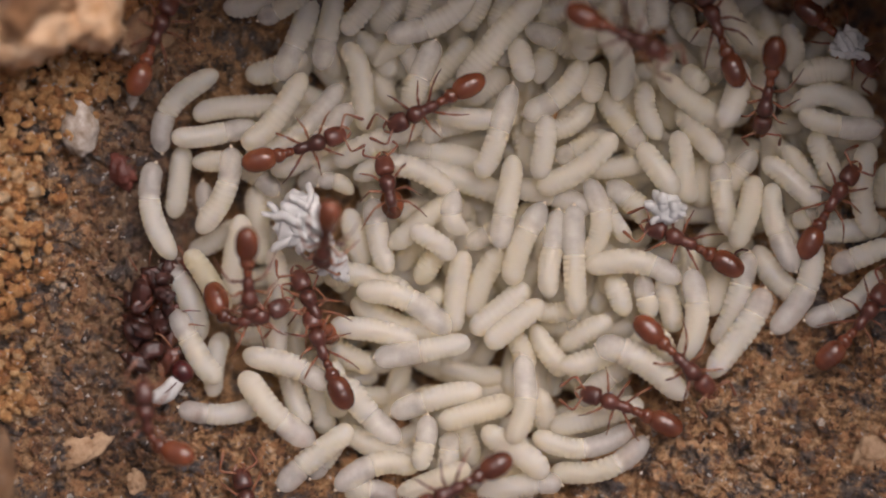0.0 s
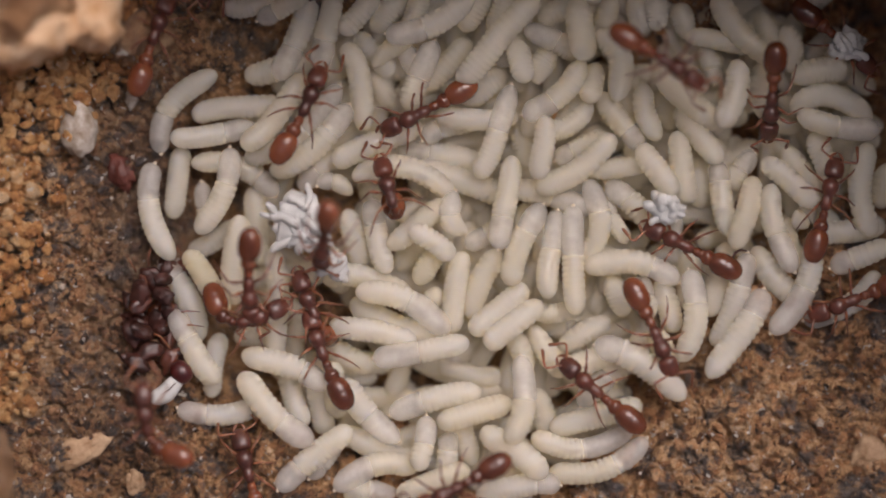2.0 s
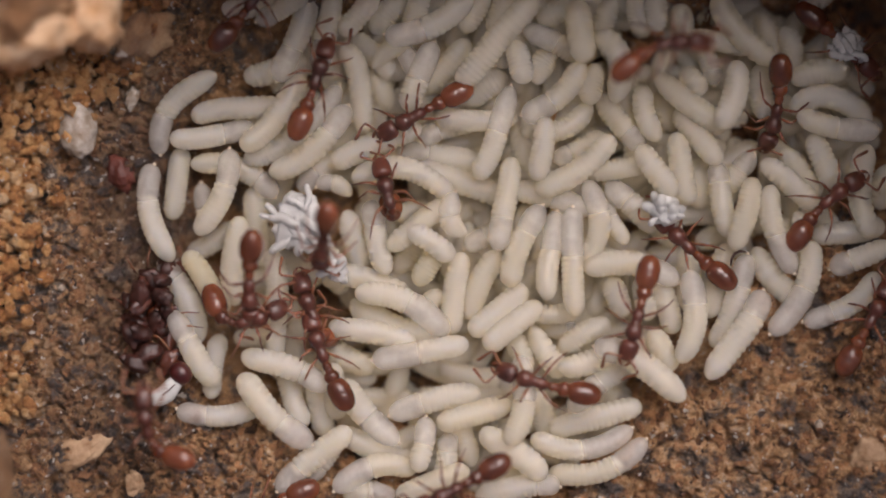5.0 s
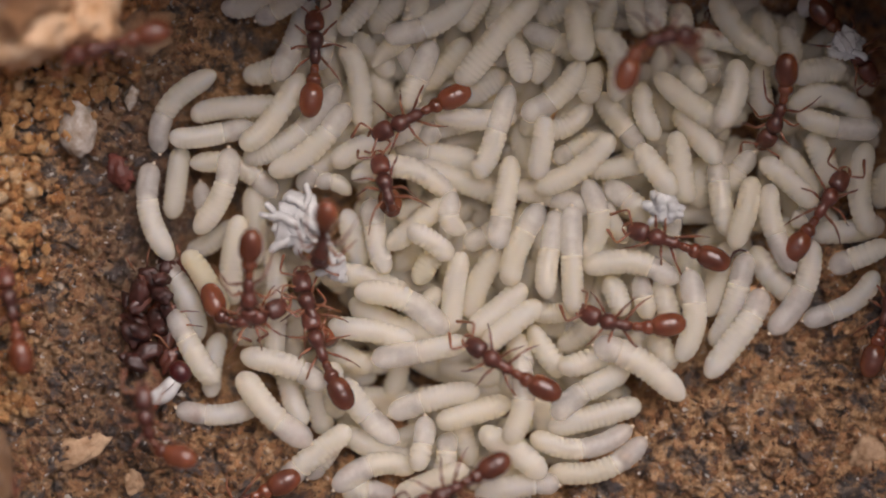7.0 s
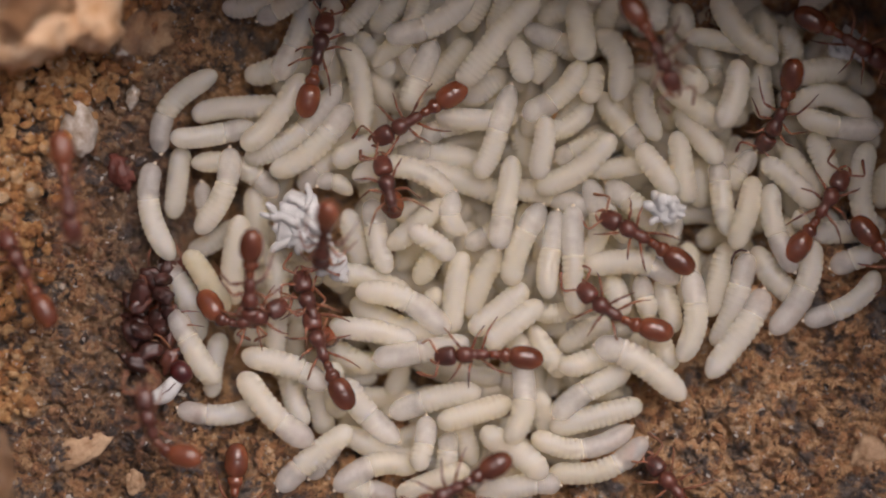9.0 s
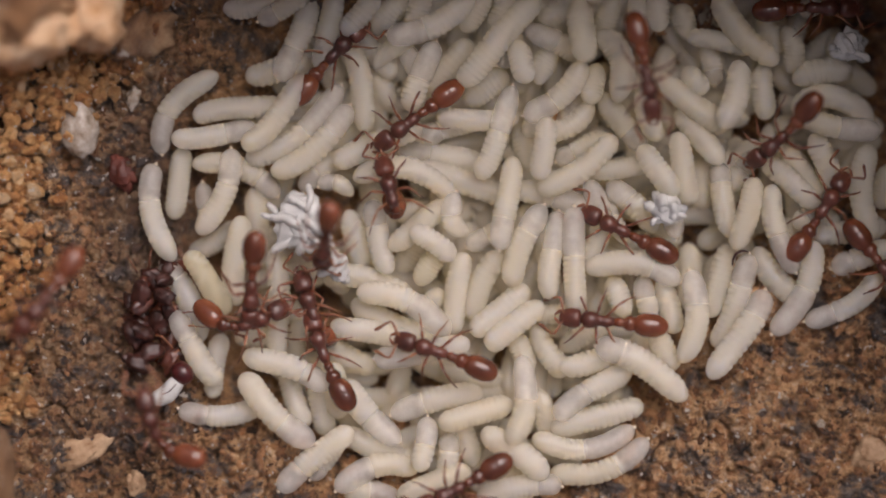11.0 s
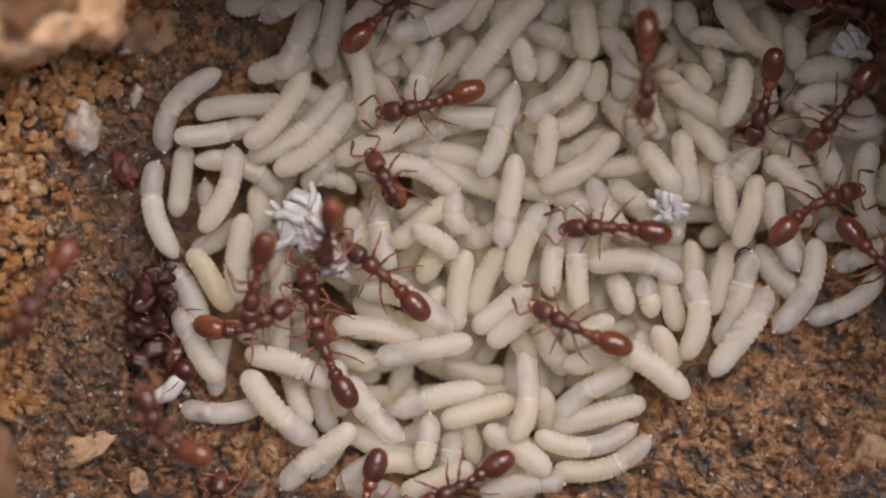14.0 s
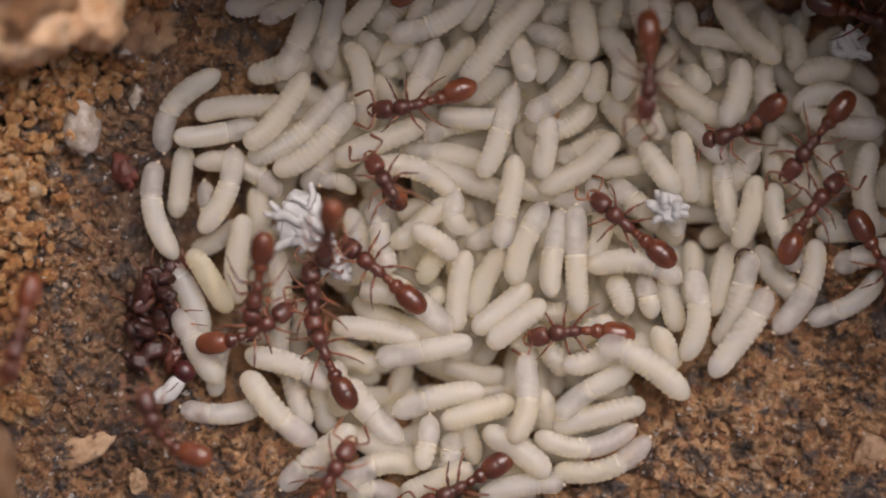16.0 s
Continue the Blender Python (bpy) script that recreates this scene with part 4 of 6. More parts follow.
buried(3.30, 6.72, 1.05, 2.68, 4.40, 0.97, 0.02, 0.80)
buried(0.64, -5.09, 0.99, 3.04, -5.11, 0.96, -0.02, 0.80)
buried(-3.29, 3.31, 0.84, -0.88, 3.29, 0.99, -0.06, 0.80)
buried(-0.56, -6.30, 0.77, 1.84, -6.29, 0.98, -0.10, 0.80)
buried(4.89, 4.20, 1.04, 7.20, 3.58, 0.95, -0.08, 0.80)
buried(8.65, 4.30, 1.00, 9.30, 2.00, 1.18, 0.09, 0.80)
buried(-2.24, -0.37, 1.15, -0.55, -2.07, 0.81, -0.11, 0.80)
buried(6.54, 5.76, 1.11, 8.95, 5.77, 1.03, 0.11, 0.80)

larva(-7.96, 6.17, 2.33, -9.96, 3.36, 2.14, 0.69, 0.10, 0.79, 'glassy')
larva(-8.88, 4.64, 1.99, -5.66, 5.10, 1.99, -0.15, -0.16, 0.80, 'white')
larva(-9.62, 3.92, 2.60, -6.60, 4.31, 2.25, 0.12, -0.12, 0.77, 'glassy')
larva(-7.12, 3.61, 3.00, -4.93, 6.16, 2.65, 0.29, -0.30, 0.83, 'white')
larva(-7.03, 3.30, 2.21, -3.66, 5.79, 1.99, 0.54, -0.53, 0.80, 'glassy')
larva(-6.13, 2.70, 2.43, -3.35, 5.08, 2.42, 0.39, -0.07, 0.83, 'glassy')
larva(-9.61, 1.06, 1.60, -9.22, 3.61, 1.77, -0.01, -0.02, 0.76, 'white')
larva(-8.93, 3.00, 2.10, -5.93, 1.86, 1.71, -0.51, 0.10, 0.76, 'glassy')
larva(-8.71, 0.58, 2.45, -7.51, 3.55, 2.57, 0.37, -0.02, 0.79, 'glassy')
larva(-9.50, -0.38, 2.42, -10.15, 2.99, 2.46, -0.49, 0.24, 0.79, 'glassy')
larva(-8.18, 0.82, 1.56, -8.58, 2.38, 1.56, -0.10, -0.16, 0.68, 'glassy')
larva(-2.87, 3.31, 1.80, -5.01, 2.02, 1.77, 0.44, 0.12, 0.72, 'glassy')
larva(-3.26, 1.91, 2.04, -4.46, 2.21, 2.09, 0.30, 0.07, 0.60, 'glassy')
larva(-8.60, -3.26, 2.02, -10.04, -0.48, 1.99, 0.30, 0.18, 0.87, 'glassy')
larva(-9.07, -0.08, 2.79, -7.61, -2.26, 2.50, -0.07, -0.19, 0.79, 'yellowish')
larva(-7.09, 1.18, 1.96, -7.35, -1.97, 1.96, 0.21, -0.20, 0.80, 'white')
larva(-6.79, 2.22, 1.35, -6.48, -0.58, 1.42, 0.01, -0.00, 0.80, 'white')
larva(-9.11, -0.08, 1.10, -7.31, 0.92, 1.10, 0.14, 0.04, 0.72, 'white')
larva(-6.10, 0.02, 1.92, -5.95, -4.16, 2.09, -0.17, -0.09, 0.76, 'white')
larva(-8.14, -5.25, 2.03, -7.82, -2.97, 1.72, -0.16, -0.07, 0.72, 'white')
larva(-7.85, -4.64, 2.51, -9.53, -2.12, 2.56, -0.19, -0.27, 0.83, 'glassy')
larva(-6.43, -5.44, 2.29, -9.36, -5.57, 2.40, -0.33, 0.04, 0.75, 'glassy')
larva(-7.02, -4.28, 3.02, -4.57, -6.78, 3.16, 0.29, -0.27, 0.89, 'glassy')
larva(-7.11, -3.74, 2.64, -4.07, -4.88, 2.77, -0.25, -0.12, 0.83, 'glassy')
larva(-7.45, -3.18, 1.36, -5.68, -3.18, 1.50, -0.10, -0.12, 0.72, 'white')
larva(-5.67, -4.17, 1.64, -4.86, -6.26, 1.89, 0.07, -0.08, 0.76, 'white')
larva(-4.61, -4.57, 1.83, -4.18, -6.58, 1.52, -0.02, 0.00, 0.80, 'white')
larva(-3.86, -3.96, 1.98, -3.66, -5.94, 2.16, 0.10, -0.01, 0.76, 'white')
larva(-3.24, -6.27, 2.74, -5.82, -8.45, 2.72, 0.09, -0.20, 0.83, 'glassy')
larva(-3.66, -6.74, 2.18, -4.75, -8.08, 2.30, 0.01, -0.09, 0.68, 'glassy')
larva(-3.67, -6.36, 1.80, -0.98, -7.46, 1.84, 0.19, -0.08, 0.80, 'white')
larva(-0.97, -7.82, 2.38, -3.84, -8.45, 2.74, 0.56, -0.17, 0.83, 'glassy')
larva(-0.97, -7.77, 3.02, -0.63, -5.82, 2.58, 0.10, -0.08, 0.75, 'glassy')
larva(-3.45, -4.54, 2.55, -1.57, -6.76, 2.53, 0.25, -0.24, 0.89, 'glassy')
larva(1.31, -5.04, 2.30, -1.91, -5.85, 2.13, 0.19, -0.07, 0.83, 'glassy')
larva(2.40, -5.37, 2.61, -0.24, -6.10, 3.00, 0.01, -0.03, 0.83, 'white')
larva(-0.28, -8.53, 2.10, 0.12, -6.43, 2.32, 0.17, 0.18, 0.75, 'glassy')
larva(1.02, -7.65, 1.97, 0.62, -6.06, 1.95, -0.03, 0.11, 0.76, 'white')
larva(-3.45, -8.81, 2.37, -1.47, -8.92, 2.27, -0.38, -0.22, 0.79, 'glassy')
larva(-1.66, -8.68, 2.79, 0.91, -7.70, 2.62, -0.04, -0.09, 0.79, 'white')
larva(1.26, -6.33, 3.01, 3.56, -7.96, 3.22, -0.12, -0.12, 0.89, 'white')
larva(2.14, -6.75, 3.68, 2.64, -3.68, 3.18, 0.42, -0.20, 0.79, 'glassy')
larva(3.09, -6.47, 2.62, 6.63, -6.23, 2.38, 0.65, -0.23, 0.75, 'glassy')
larva(3.69, -7.76, 2.36, 7.10, -6.61, 2.68, 0.58, -0.22, 0.79, 'glassy')
moved = larva(6.55, -4.13, 2.71, 3.84, -5.91, 2.79, 0.15, 0.05, 0.83, 'glassy')
larva(3.70, -6.34, 2.24, 6.97, -5.44, 2.28, -0.00, -0.05, 0.83, 'white')
larva(3.21, -4.96, 1.85, 3.52, -6.57, 1.65, -0.15, 0.03, 0.80, 'white')
larva(1.11, -8.68, 2.71, 4.07, -8.28, 2.80, -0.18, 0.13, 0.79, 'glassy')
larva(1.92, -6.59, 1.41, 1.92, -8.18, 1.47, -0.20, 0.00, 0.80, 'white')
larva(1.31, -8.34, 2.09, 3.11, -7.94, 2.03, -0.17, 0.14, 0.80, 'white')
larva(4.92, -4.98, 1.47, 6.32, -5.28, 1.47, -0.07, 0.09, 0.76, 'white')
larva(-7.78, 8.59, 2.39, -5.63, 9.05, 2.39, 0.28, -0.18, 0.71, 'white')
larva(-4.72, 9.01, 2.87, -6.55, 7.98, 2.63, -0.02, -0.01, 0.71, 'glassy')
larva(-4.74, 9.05, 2.38, -5.87, 5.93, 2.44, -0.17, -0.03, 0.83, 'glassy')
larva(-7.06, 6.16, 1.87, -4.87, 6.80, 1.78, 0.14, -0.15, 0.84, 'white')
larva(-3.85, 9.15, 2.38, -4.41, 6.28, 2.20, -0.03, -0.06, 0.79, 'glassy')
larva(-3.64, 7.58, 2.67, -2.36, 9.05, 2.39, 0.07, -0.16, 0.79, 'white')
larva(-3.57, 7.19, 1.97, -2.83, 4.11, 1.88, -0.30, -0.29, 0.80, 'white')
larva(-3.28, 7.52, 1.49, -1.88, 6.01, 1.74, -0.24, -0.11, 0.80, 'white')
larva(-2.50, 6.38, 2.27, -1.11, 5.99, 2.00, -0.99, -0.01, 0.72, 'glassy')
larva(1.01, 8.91, 2.91, -2.05, 7.52, 2.99, -0.39, 0.23, 0.83, 'glassy')
larva(-2.37, 7.58, 2.03, -1.27, 8.88, 2.00, -0.22, -0.12, 0.84, 'white')
larva(-1.17, 7.56, 2.36, -0.77, 9.14, 2.49, -0.00, 0.00, 0.79, 'white')
larva(-1.27, 4.87, 2.56, -0.32, 7.31, 2.49, -0.06, -0.16, 0.83, 'glassy')
larva(-1.88, 5.02, 1.40, -2.59, 6.43, 1.24, -0.00, 0.11, 0.80, 'white')
larva(-3.89, 2.96, 2.41, -0.77, 4.35, 2.35, -0.12, -0.31, 0.83, 'white')
larva(1.42, 3.02, 1.63, -1.68, 3.58, 1.37, 0.01, 0.05, 0.84, 'glassy')
larva(1.32, 4.51, 1.72, -0.78, 3.81, 1.92, 0.19, 0.09, 0.72, 'glassy')
larva(-0.28, 4.68, 2.36, 2.60, 4.69, 2.16, 0.14, -0.05, 0.75, 'white')
larva(1.01, 2.69, 2.71, 2.36, 5.76, 2.67, 0.29, -0.62, 0.79, 'glassy')
larva(-3.21, 2.44, 2.51, 0.32, 1.81, 2.19, -0.75, -0.12, 0.79, 'white')
larva(0.81, 0.61, 2.98, 0.41, 2.03, 3.14, -0.44, -0.10, 0.75, 'glassy')
larva(-1.96, 0.02, 2.76, 0.22, 1.60, 2.55, -0.08, 0.06, 0.79, 'white')
larva(-1.26, 0.71, 3.25, 0.32, -0.34, 3.00, -0.11, -0.07, 0.75, 'white')
larva(-0.88, 3.01, 1.81, 2.32, 1.78, 1.71, 0.02, 0.01, 0.84, 'white')
larva(2.39, 3.28, 2.79, 1.89, -0.02, 3.17, -0.01, 0.03, 0.79, 'glassy')
larva(2.41, 0.92, 1.95, 0.76, 0.06, 1.88, 0.06, 0.05, 0.72, 'glassy')
larva(2.30, 2.11, 2.28, 5.20, 1.31, 2.02, -0.18, -0.10, 0.83, 'glassy')
larva(3.18, 2.10, 2.77, 5.94, 4.00, 3.01, 0.31, -0.09, 0.83, 'white')
larva(-3.43, 1.42, 1.89, -2.88, -0.68, 1.62, 0.01, -0.05, 0.80, 'white')
larva(-1.96, -0.87, 2.49, -2.56, 1.77, 2.20, -0.10, -0.01, 0.79, 'glassy')
larva(-4.26, -1.17, 2.13, -1.17, -1.67, 2.00, -0.42, -0.22, 0.80, 'white')
larva(-3.11, -1.56, 2.73, 0.12, -2.99, 2.75, -0.52, -0.09, 0.87, 'glassy')
larva(-3.27, -1.77, 1.92, -0.28, -3.17, 1.86, 0.22, -0.01, 0.92, 'white')
larva(-4.05, -2.72, 2.36, -0.97, -3.31, 2.48, -0.13, -0.18, 0.79, 'white')
larva(0.87, -3.23, 3.15, -2.49, -3.83, 2.92, -0.05, -0.03, 0.79, 'glassy')
larva(-4.28, -2.98, 1.50, -2.48, -4.18, 1.50, 0.22, 0.03, 0.80, 'white')
larva(-0.91, -1.27, 2.42, 0.02, 0.02, 2.46, -0.13, -0.04, 0.79, 'yellowish')
larva(-1.68, -0.78, 1.47, -0.98, 0.42, 1.47, 0.04, 0.03, 0.80, 'white')
larva(-0.88, -2.07, 1.83, -0.04, -1.47, 1.88, 0.01, 0.09, 0.68, 'white')
larva(0.71, -0.08, 2.42, 0.32, -2.96, 2.21, 0.14, -0.03, 0.79, 'white')
larva(2.01, -0.08, 2.31, 0.92, -2.47, 1.98, 0.22, -0.12, 0.83, 'white')
larva(2.39, -1.30, 2.93, 3.47, 1.56, 3.01, -0.28, -0.22, 0.83, 'glassy')
larva(2.90, -1.27, 2.43, 0.91, -2.95, 2.62, -0.03, -0.11, 0.83, 'white')
larva(3.44, -1.86, 2.76, 1.46, -3.44, 2.84, 0.04, 0.05, 0.83, 'white')
larva(3.62, -1.75, 3.19, 3.98, 1.37, 2.66, -0.09, 0.01, 0.75, 'glassy')
larva(4.61, -2.31, 3.11, 4.50, 1.50, 3.06, -0.06, 0.03, 0.79, 'glassy')
larva(4.79, -0.38, 2.25, 4.97, 2.44, 2.59, 0.61, -0.18, 0.75, 'glassy')
larva(7.37, 0.62, 2.32, 5.69, 2.31, 2.07, 0.17, 0.10, 0.83, 'glassy')
larva(6.48, 0.22, 2.26, 5.66, 1.71, 1.89, -0.09, -0.01, 0.60, 'glassy')
larva(4.89, 2.80, 2.29, 7.26, 3.09, 2.48, 0.11, -0.01, 0.71, 'white')
larva(6.83, 3.67, 3.01, 8.10, 1.89, 3.09, 0.05, -0.08, 0.83, 'white')
larva(5.50, 5.50, 1.99, 7.04, 3.56, 2.19, 0.08, -0.03, 0.83, 'glassy')
larva(5.80, 4.01, 1.86, 3.91, 3.11, 1.91, 0.03, 0.04, 0.76, 'glassy')
larva(3.50, 4.64, 3.29, 3.23, 2.42, 3.23, -0.09, -0.04, 0.79, 'white')
larva(3.02, 2.82, 1.50, 2.62, 4.42, 1.40, 0.00, -0.00, 0.80, 'white')
larva(3.49, 4.28, 2.41, 5.18, 5.18, 2.27, 0.37, -0.25, 0.75, 'white')
larva(4.86, 6.64, 2.85, 2.73, 4.70, 2.87, -0.38, 0.11, 0.83, 'glassy')
larva(8.12, 4.13, 2.79, 8.64, 1.60, 2.58, 0.06, 0.07, 0.83, 'white')
larva(7.16, 5.77, 2.41, 7.55, 3.83, 2.51, 0.30, -0.24, 0.75, 'white')
larva(7.87, 1.91, 2.27, 8.16, 0.42, 2.28, 0.04, -0.06, 0.72, 'glassy')
larva(4.90, -0.73, 2.74, 8.23, -1.17, 2.76, -0.49, -0.18, 0.83, 'glassy')
larva(7.26, -2.46, 2.35, 6.91, -0.87, 2.27, -0.04, -0.09, 0.75, 'glassy')
larva(5.79, -0.98, 2.03, 6.38, -2.37, 2.14, -0.04, -0.09, 0.84, 'white')
larva(7.58, -0.97, 2.12, 8.06, -2.96, 2.38, -0.05, 0.01, 0.79, 'white')
larva(7.23, -2.75, 2.88, 8.04, -4.24, 2.65, -0.01, 0.06, 0.83, 'white')
larva(3.98, -4.14, 2.69, 6.07, -3.65, 2.36, 0.06, 0.04, 0.83, 'white')
larva(8.38, -5.25, 3.29, 5.23, -3.36, 3.30, 0.34, 0.20, 0.94, 'glassy')
larva(3.11, -2.67, 2.01, 4.30, -4.35, 2.15, 0.14, 0.20, 0.79, 'white')
larva(3.32, -2.58, 1.43, 4.73, -2.69, 1.27, 0.14, 0.11, 0.76, 'glassy')
larva(3.00, -2.17, 2.24, 4.69, -2.06, 2.32, 0.15, 0.04, 0.71, 'white')
larva(4.11, -3.57, 1.71, 5.90, -2.57, 1.85, -0.14, -0.04, 0.76, 'white')
larva(2.31, -2.97, 1.92, 2.91, -4.36, 1.92, -0.13, -0.05, 0.80, 'white')
larva(6.69, -2.97, 1.94, 7.29, -4.16, 1.94, 0.00, 0.00, 0.80, 'white')
larva(8.19, -3.92, 3.18, 8.49, -0.73, 3.18, 0.44, 0.02, 0.83, 'glassy')
larva(10.03, 0.42, 2.54, 9.63, 3.10, 2.11, -0.07, 0.06, 0.79, 'glassy')
larva(10.77, 2.55, 2.99, 10.07, 0.02, 3.09, -0.15, -0.16, 0.79, 'white')
larva(11.48, 2.29, 2.82, 12.24, -0.81, 3.14, 0.31, -0.14, 0.79, 'glassy')
larva(10.09, 2.01, 1.81, 10.98, 3.41, 1.90, -0.13, -0.08, 0.72, 'glassy')
larva(11.13, 3.10, 2.37, 13.09, 1.51, 2.58, -0.08, -0.06, 0.79, 'white')
larva(11.97, 3.61, 1.94, 13.29, 1.92, 1.73, 0.05, 0.15, 0.80, 'white')
larva(12.92, 4.09, 2.32, 13.72, 2.20, 2.32, -0.02, -0.05, 0.83, 'white')
larva(15.00, 3.69, 2.37, 15.09, 0.42, 2.42, 0.44, -0.16, 0.83, 'white')
larva(15.77, 3.01, 1.88, 15.52, 1.42, 1.54, 0.15, 0.02, 0.80, 'white')
larva(12.97, 0.52, 1.95, 15.57, 0.92, 1.83, 0.10, -0.02, 0.80, 'white')
larva(8.17, 4.99, 2.21, 9.72, 2.99, 2.67, 0.02, -0.14, 0.83, 'white')
larva(12.25, 0.82, 2.17, 13.06, 1.41, 2.01, 0.00, -0.00, 0.76, 'glassy')
larva(10.07, 0.22, 2.06, 9.30, -2.40, 2.21, 0.05, -0.11, 0.79, 'white')
larva(9.40, -3.39, 2.47, 10.65, -0.14, 2.60, 0.22, -0.02, 0.83, 'glassy')
larva(9.18, -4.47, 3.17, 11.15, -1.40, 3.17, 0.17, 0.11, 0.89, 'glassy')
larva(10.96, 0.12, 2.07, 12.42, -1.67, 2.37, 0.24, 0.06, 0.87, 'white')
larva(12.81, 0.32, 2.83, 11.40, -2.94, 3.01, -0.49, -0.26, 0.83, 'glassy')
larva(15.64, 0.22, 2.78, 13.54, -0.67, 2.50, -0.04, 0.04, 0.79, 'glassy')
larva(15.20, -0.77, 2.41, 12.62, -2.52, 2.41, -0.43, -0.07, 0.75, 'glassy')
larva(7.43, 6.14, 2.87, 9.92, 4.28, 2.65, 0.11, 0.27, 0.83, 'white')
larva(10.18, 6.63, 3.04, 9.56, 4.25, 3.32, -0.29, -0.07, 0.87, 'white')
larva(9.59, 8.94, 2.55, 11.70, 6.55, 2.65, 0.32, -0.28, 0.87, 'white')
larva(8.44, 7.45, 2.53, 10.86, 7.08, 2.08, -0.06, -0.01, 0.67, 'white')
larva(11.87, 7.79, 1.98, 12.19, 6.21, 1.74, -0.28, -0.15, 0.76, 'white')
larva(12.24, 5.88, 2.25, 14.24, 6.19, 2.12, -0.25, 0.04, 0.88, 'white')
larva(12.23, 4.79, 2.28, 15.01, 4.49, 2.32, -0.76, -0.24, 0.83, 'white')
larva(12.37, 4.76, 2.88, 15.23, 4.21, 2.84, 0.22, -0.01, 0.79, 'glassy')
larva(11.28, 6.60, 1.91, 11.38, 4.60, 1.91, 0.15, -0.01, 0.80, 'white')
larva(9.10, 7.20, 1.73, 9.52, 5.80, 1.93, -0.11, -0.07, 0.72, 'glassy')
larva(8.28, 8.68, 1.99, 8.58, 7.39, 1.96, 0.01, -0.16, 0.80, 'white')
larva(7.35, 9.13, 2.55, 7.41, 7.64, 2.61, -0.07, 0.05, 0.79, 'white')
larva(8.36, 6.37, 2.32, 9.15, 5.48, 2.32, -0.03, -0.04, 0.79, 'white')
larva(5.27, 7.55, 2.47, 5.96, 5.17, 2.61, -0.63, -0.23, 0.91, 'white')
larva(5.38, 6.57, 2.38, 5.16, 5.06, 2.86, 0.09, 0.06, 0.83, 'white')
larva(6.57, 9.05, 2.39, 6.78, 7.57, 2.19, -0.18, 0.17, 0.83, 'white')
larva(5.99, 8.97, 2.08, 5.50, 7.60, 1.82, 0.01, 0.11, 0.80, 'white')
larva(4.66, 8.81, 2.86, 4.93, 6.51, 3.40, 0.04, -0.05, 0.95, 'white')
larva(4.69, 6.67, 2.25, 2.80, 7.76, 2.37, 0.17, -0.19, 0.79, 'glassy')
larva(2.40, 7.34, 2.65, 2.84, 5.78, 3.07, -0.05, -0.07, 0.83, 'white')
larva(2.71, 7.60, 1.80, 1.81, 6.48, 2.16, -0.07, 0.01, 0.80, 'glassy')
larva(0.51, 5.74, 3.04, 3.27, 8.79, 3.15, -0.05, -0.24, 0.91, 'white')
larva(0.62, 7.66, 2.37, 1.51, 9.05, 2.35, 0.01, -0.11, 0.79, 'white')
larva(-0.68, 5.62, 1.55, 0.92, 7.42, 1.55, -0.01, -0.14, 0.80, 'white')
larva(0.72, 5.11, 1.63, 2.22, 6.21, 1.67, -0.07, -0.01, 0.88, 'white')
larva(3.31, 5.80, 1.97, 4.01, 6.91, 1.73, -0.26, 0.13, 0.88, 'white')
larva(3.31, 8.09, 1.91, 4.90, 8.78, 1.99, 0.01, -0.11, 0.80, 'white')
larva(1.71, 7.56, 2.40, 2.30, 9.14, 2.42, 0.03, -0.09, 0.83, 'white')
larva(4.91, 5.81, 1.77, 4.01, 4.31, 1.78, -0.15, -0.03, 0.80, 'white')
larva(2.81, 4.00, 2.00, 3.41, 4.80, 1.91, -0.00, -0.00, 0.76, 'white')
larva(7.52, 5.62, 1.56, 8.02, 4.22, 1.56, -0.08, -0.08, 0.80, 'white')
larva(6.72, 6.22, 1.53, 6.52, 4.42, 1.56, 0.21, -0.08, 0.80, 'white')
larva(12.66, 8.18, 2.03, 13.85, 9.18, 2.03, -0.20, -0.09, 0.80, 'white')
larva(13.71, 7.62, 1.55, 14.12, 5.82, 1.48, -0.02, -0.10, 0.80, 'white')
larva(11.12, 8.42, 1.50, 11.72, 6.82, 1.46, -0.09, 0.04, 0.80, 'white')
larva(5.94, 4.23, 1.11, 6.53, 2.82, 1.36, -0.58, -0.08, 0.80, 'white')
larva(9.12, 3.22, 1.45, 9.12, 1.42, 1.45, 0.10, -0.10, 0.80, 'white')
larva(12.13, 1.22, 1.43, 12.63, -0.58, 2.32, 0.27, 0.24, 0.80, 'white')
larva(-4.48, 0.22, 1.54, -3.68, -1.58, 1.48, -0.22, -0.01, 0.80, 'white')
larva(5.32, 0.02, 1.46, 5.53, -1.58, 1.39, -0.52, -0.14, 0.80, 'white')

tagged(grub_object("buried_larvae", deep_verts, deep_faces, LARVA["white"]), "creamy ant larvae buried deep in the brood heap", "larvae", kind="stuff")


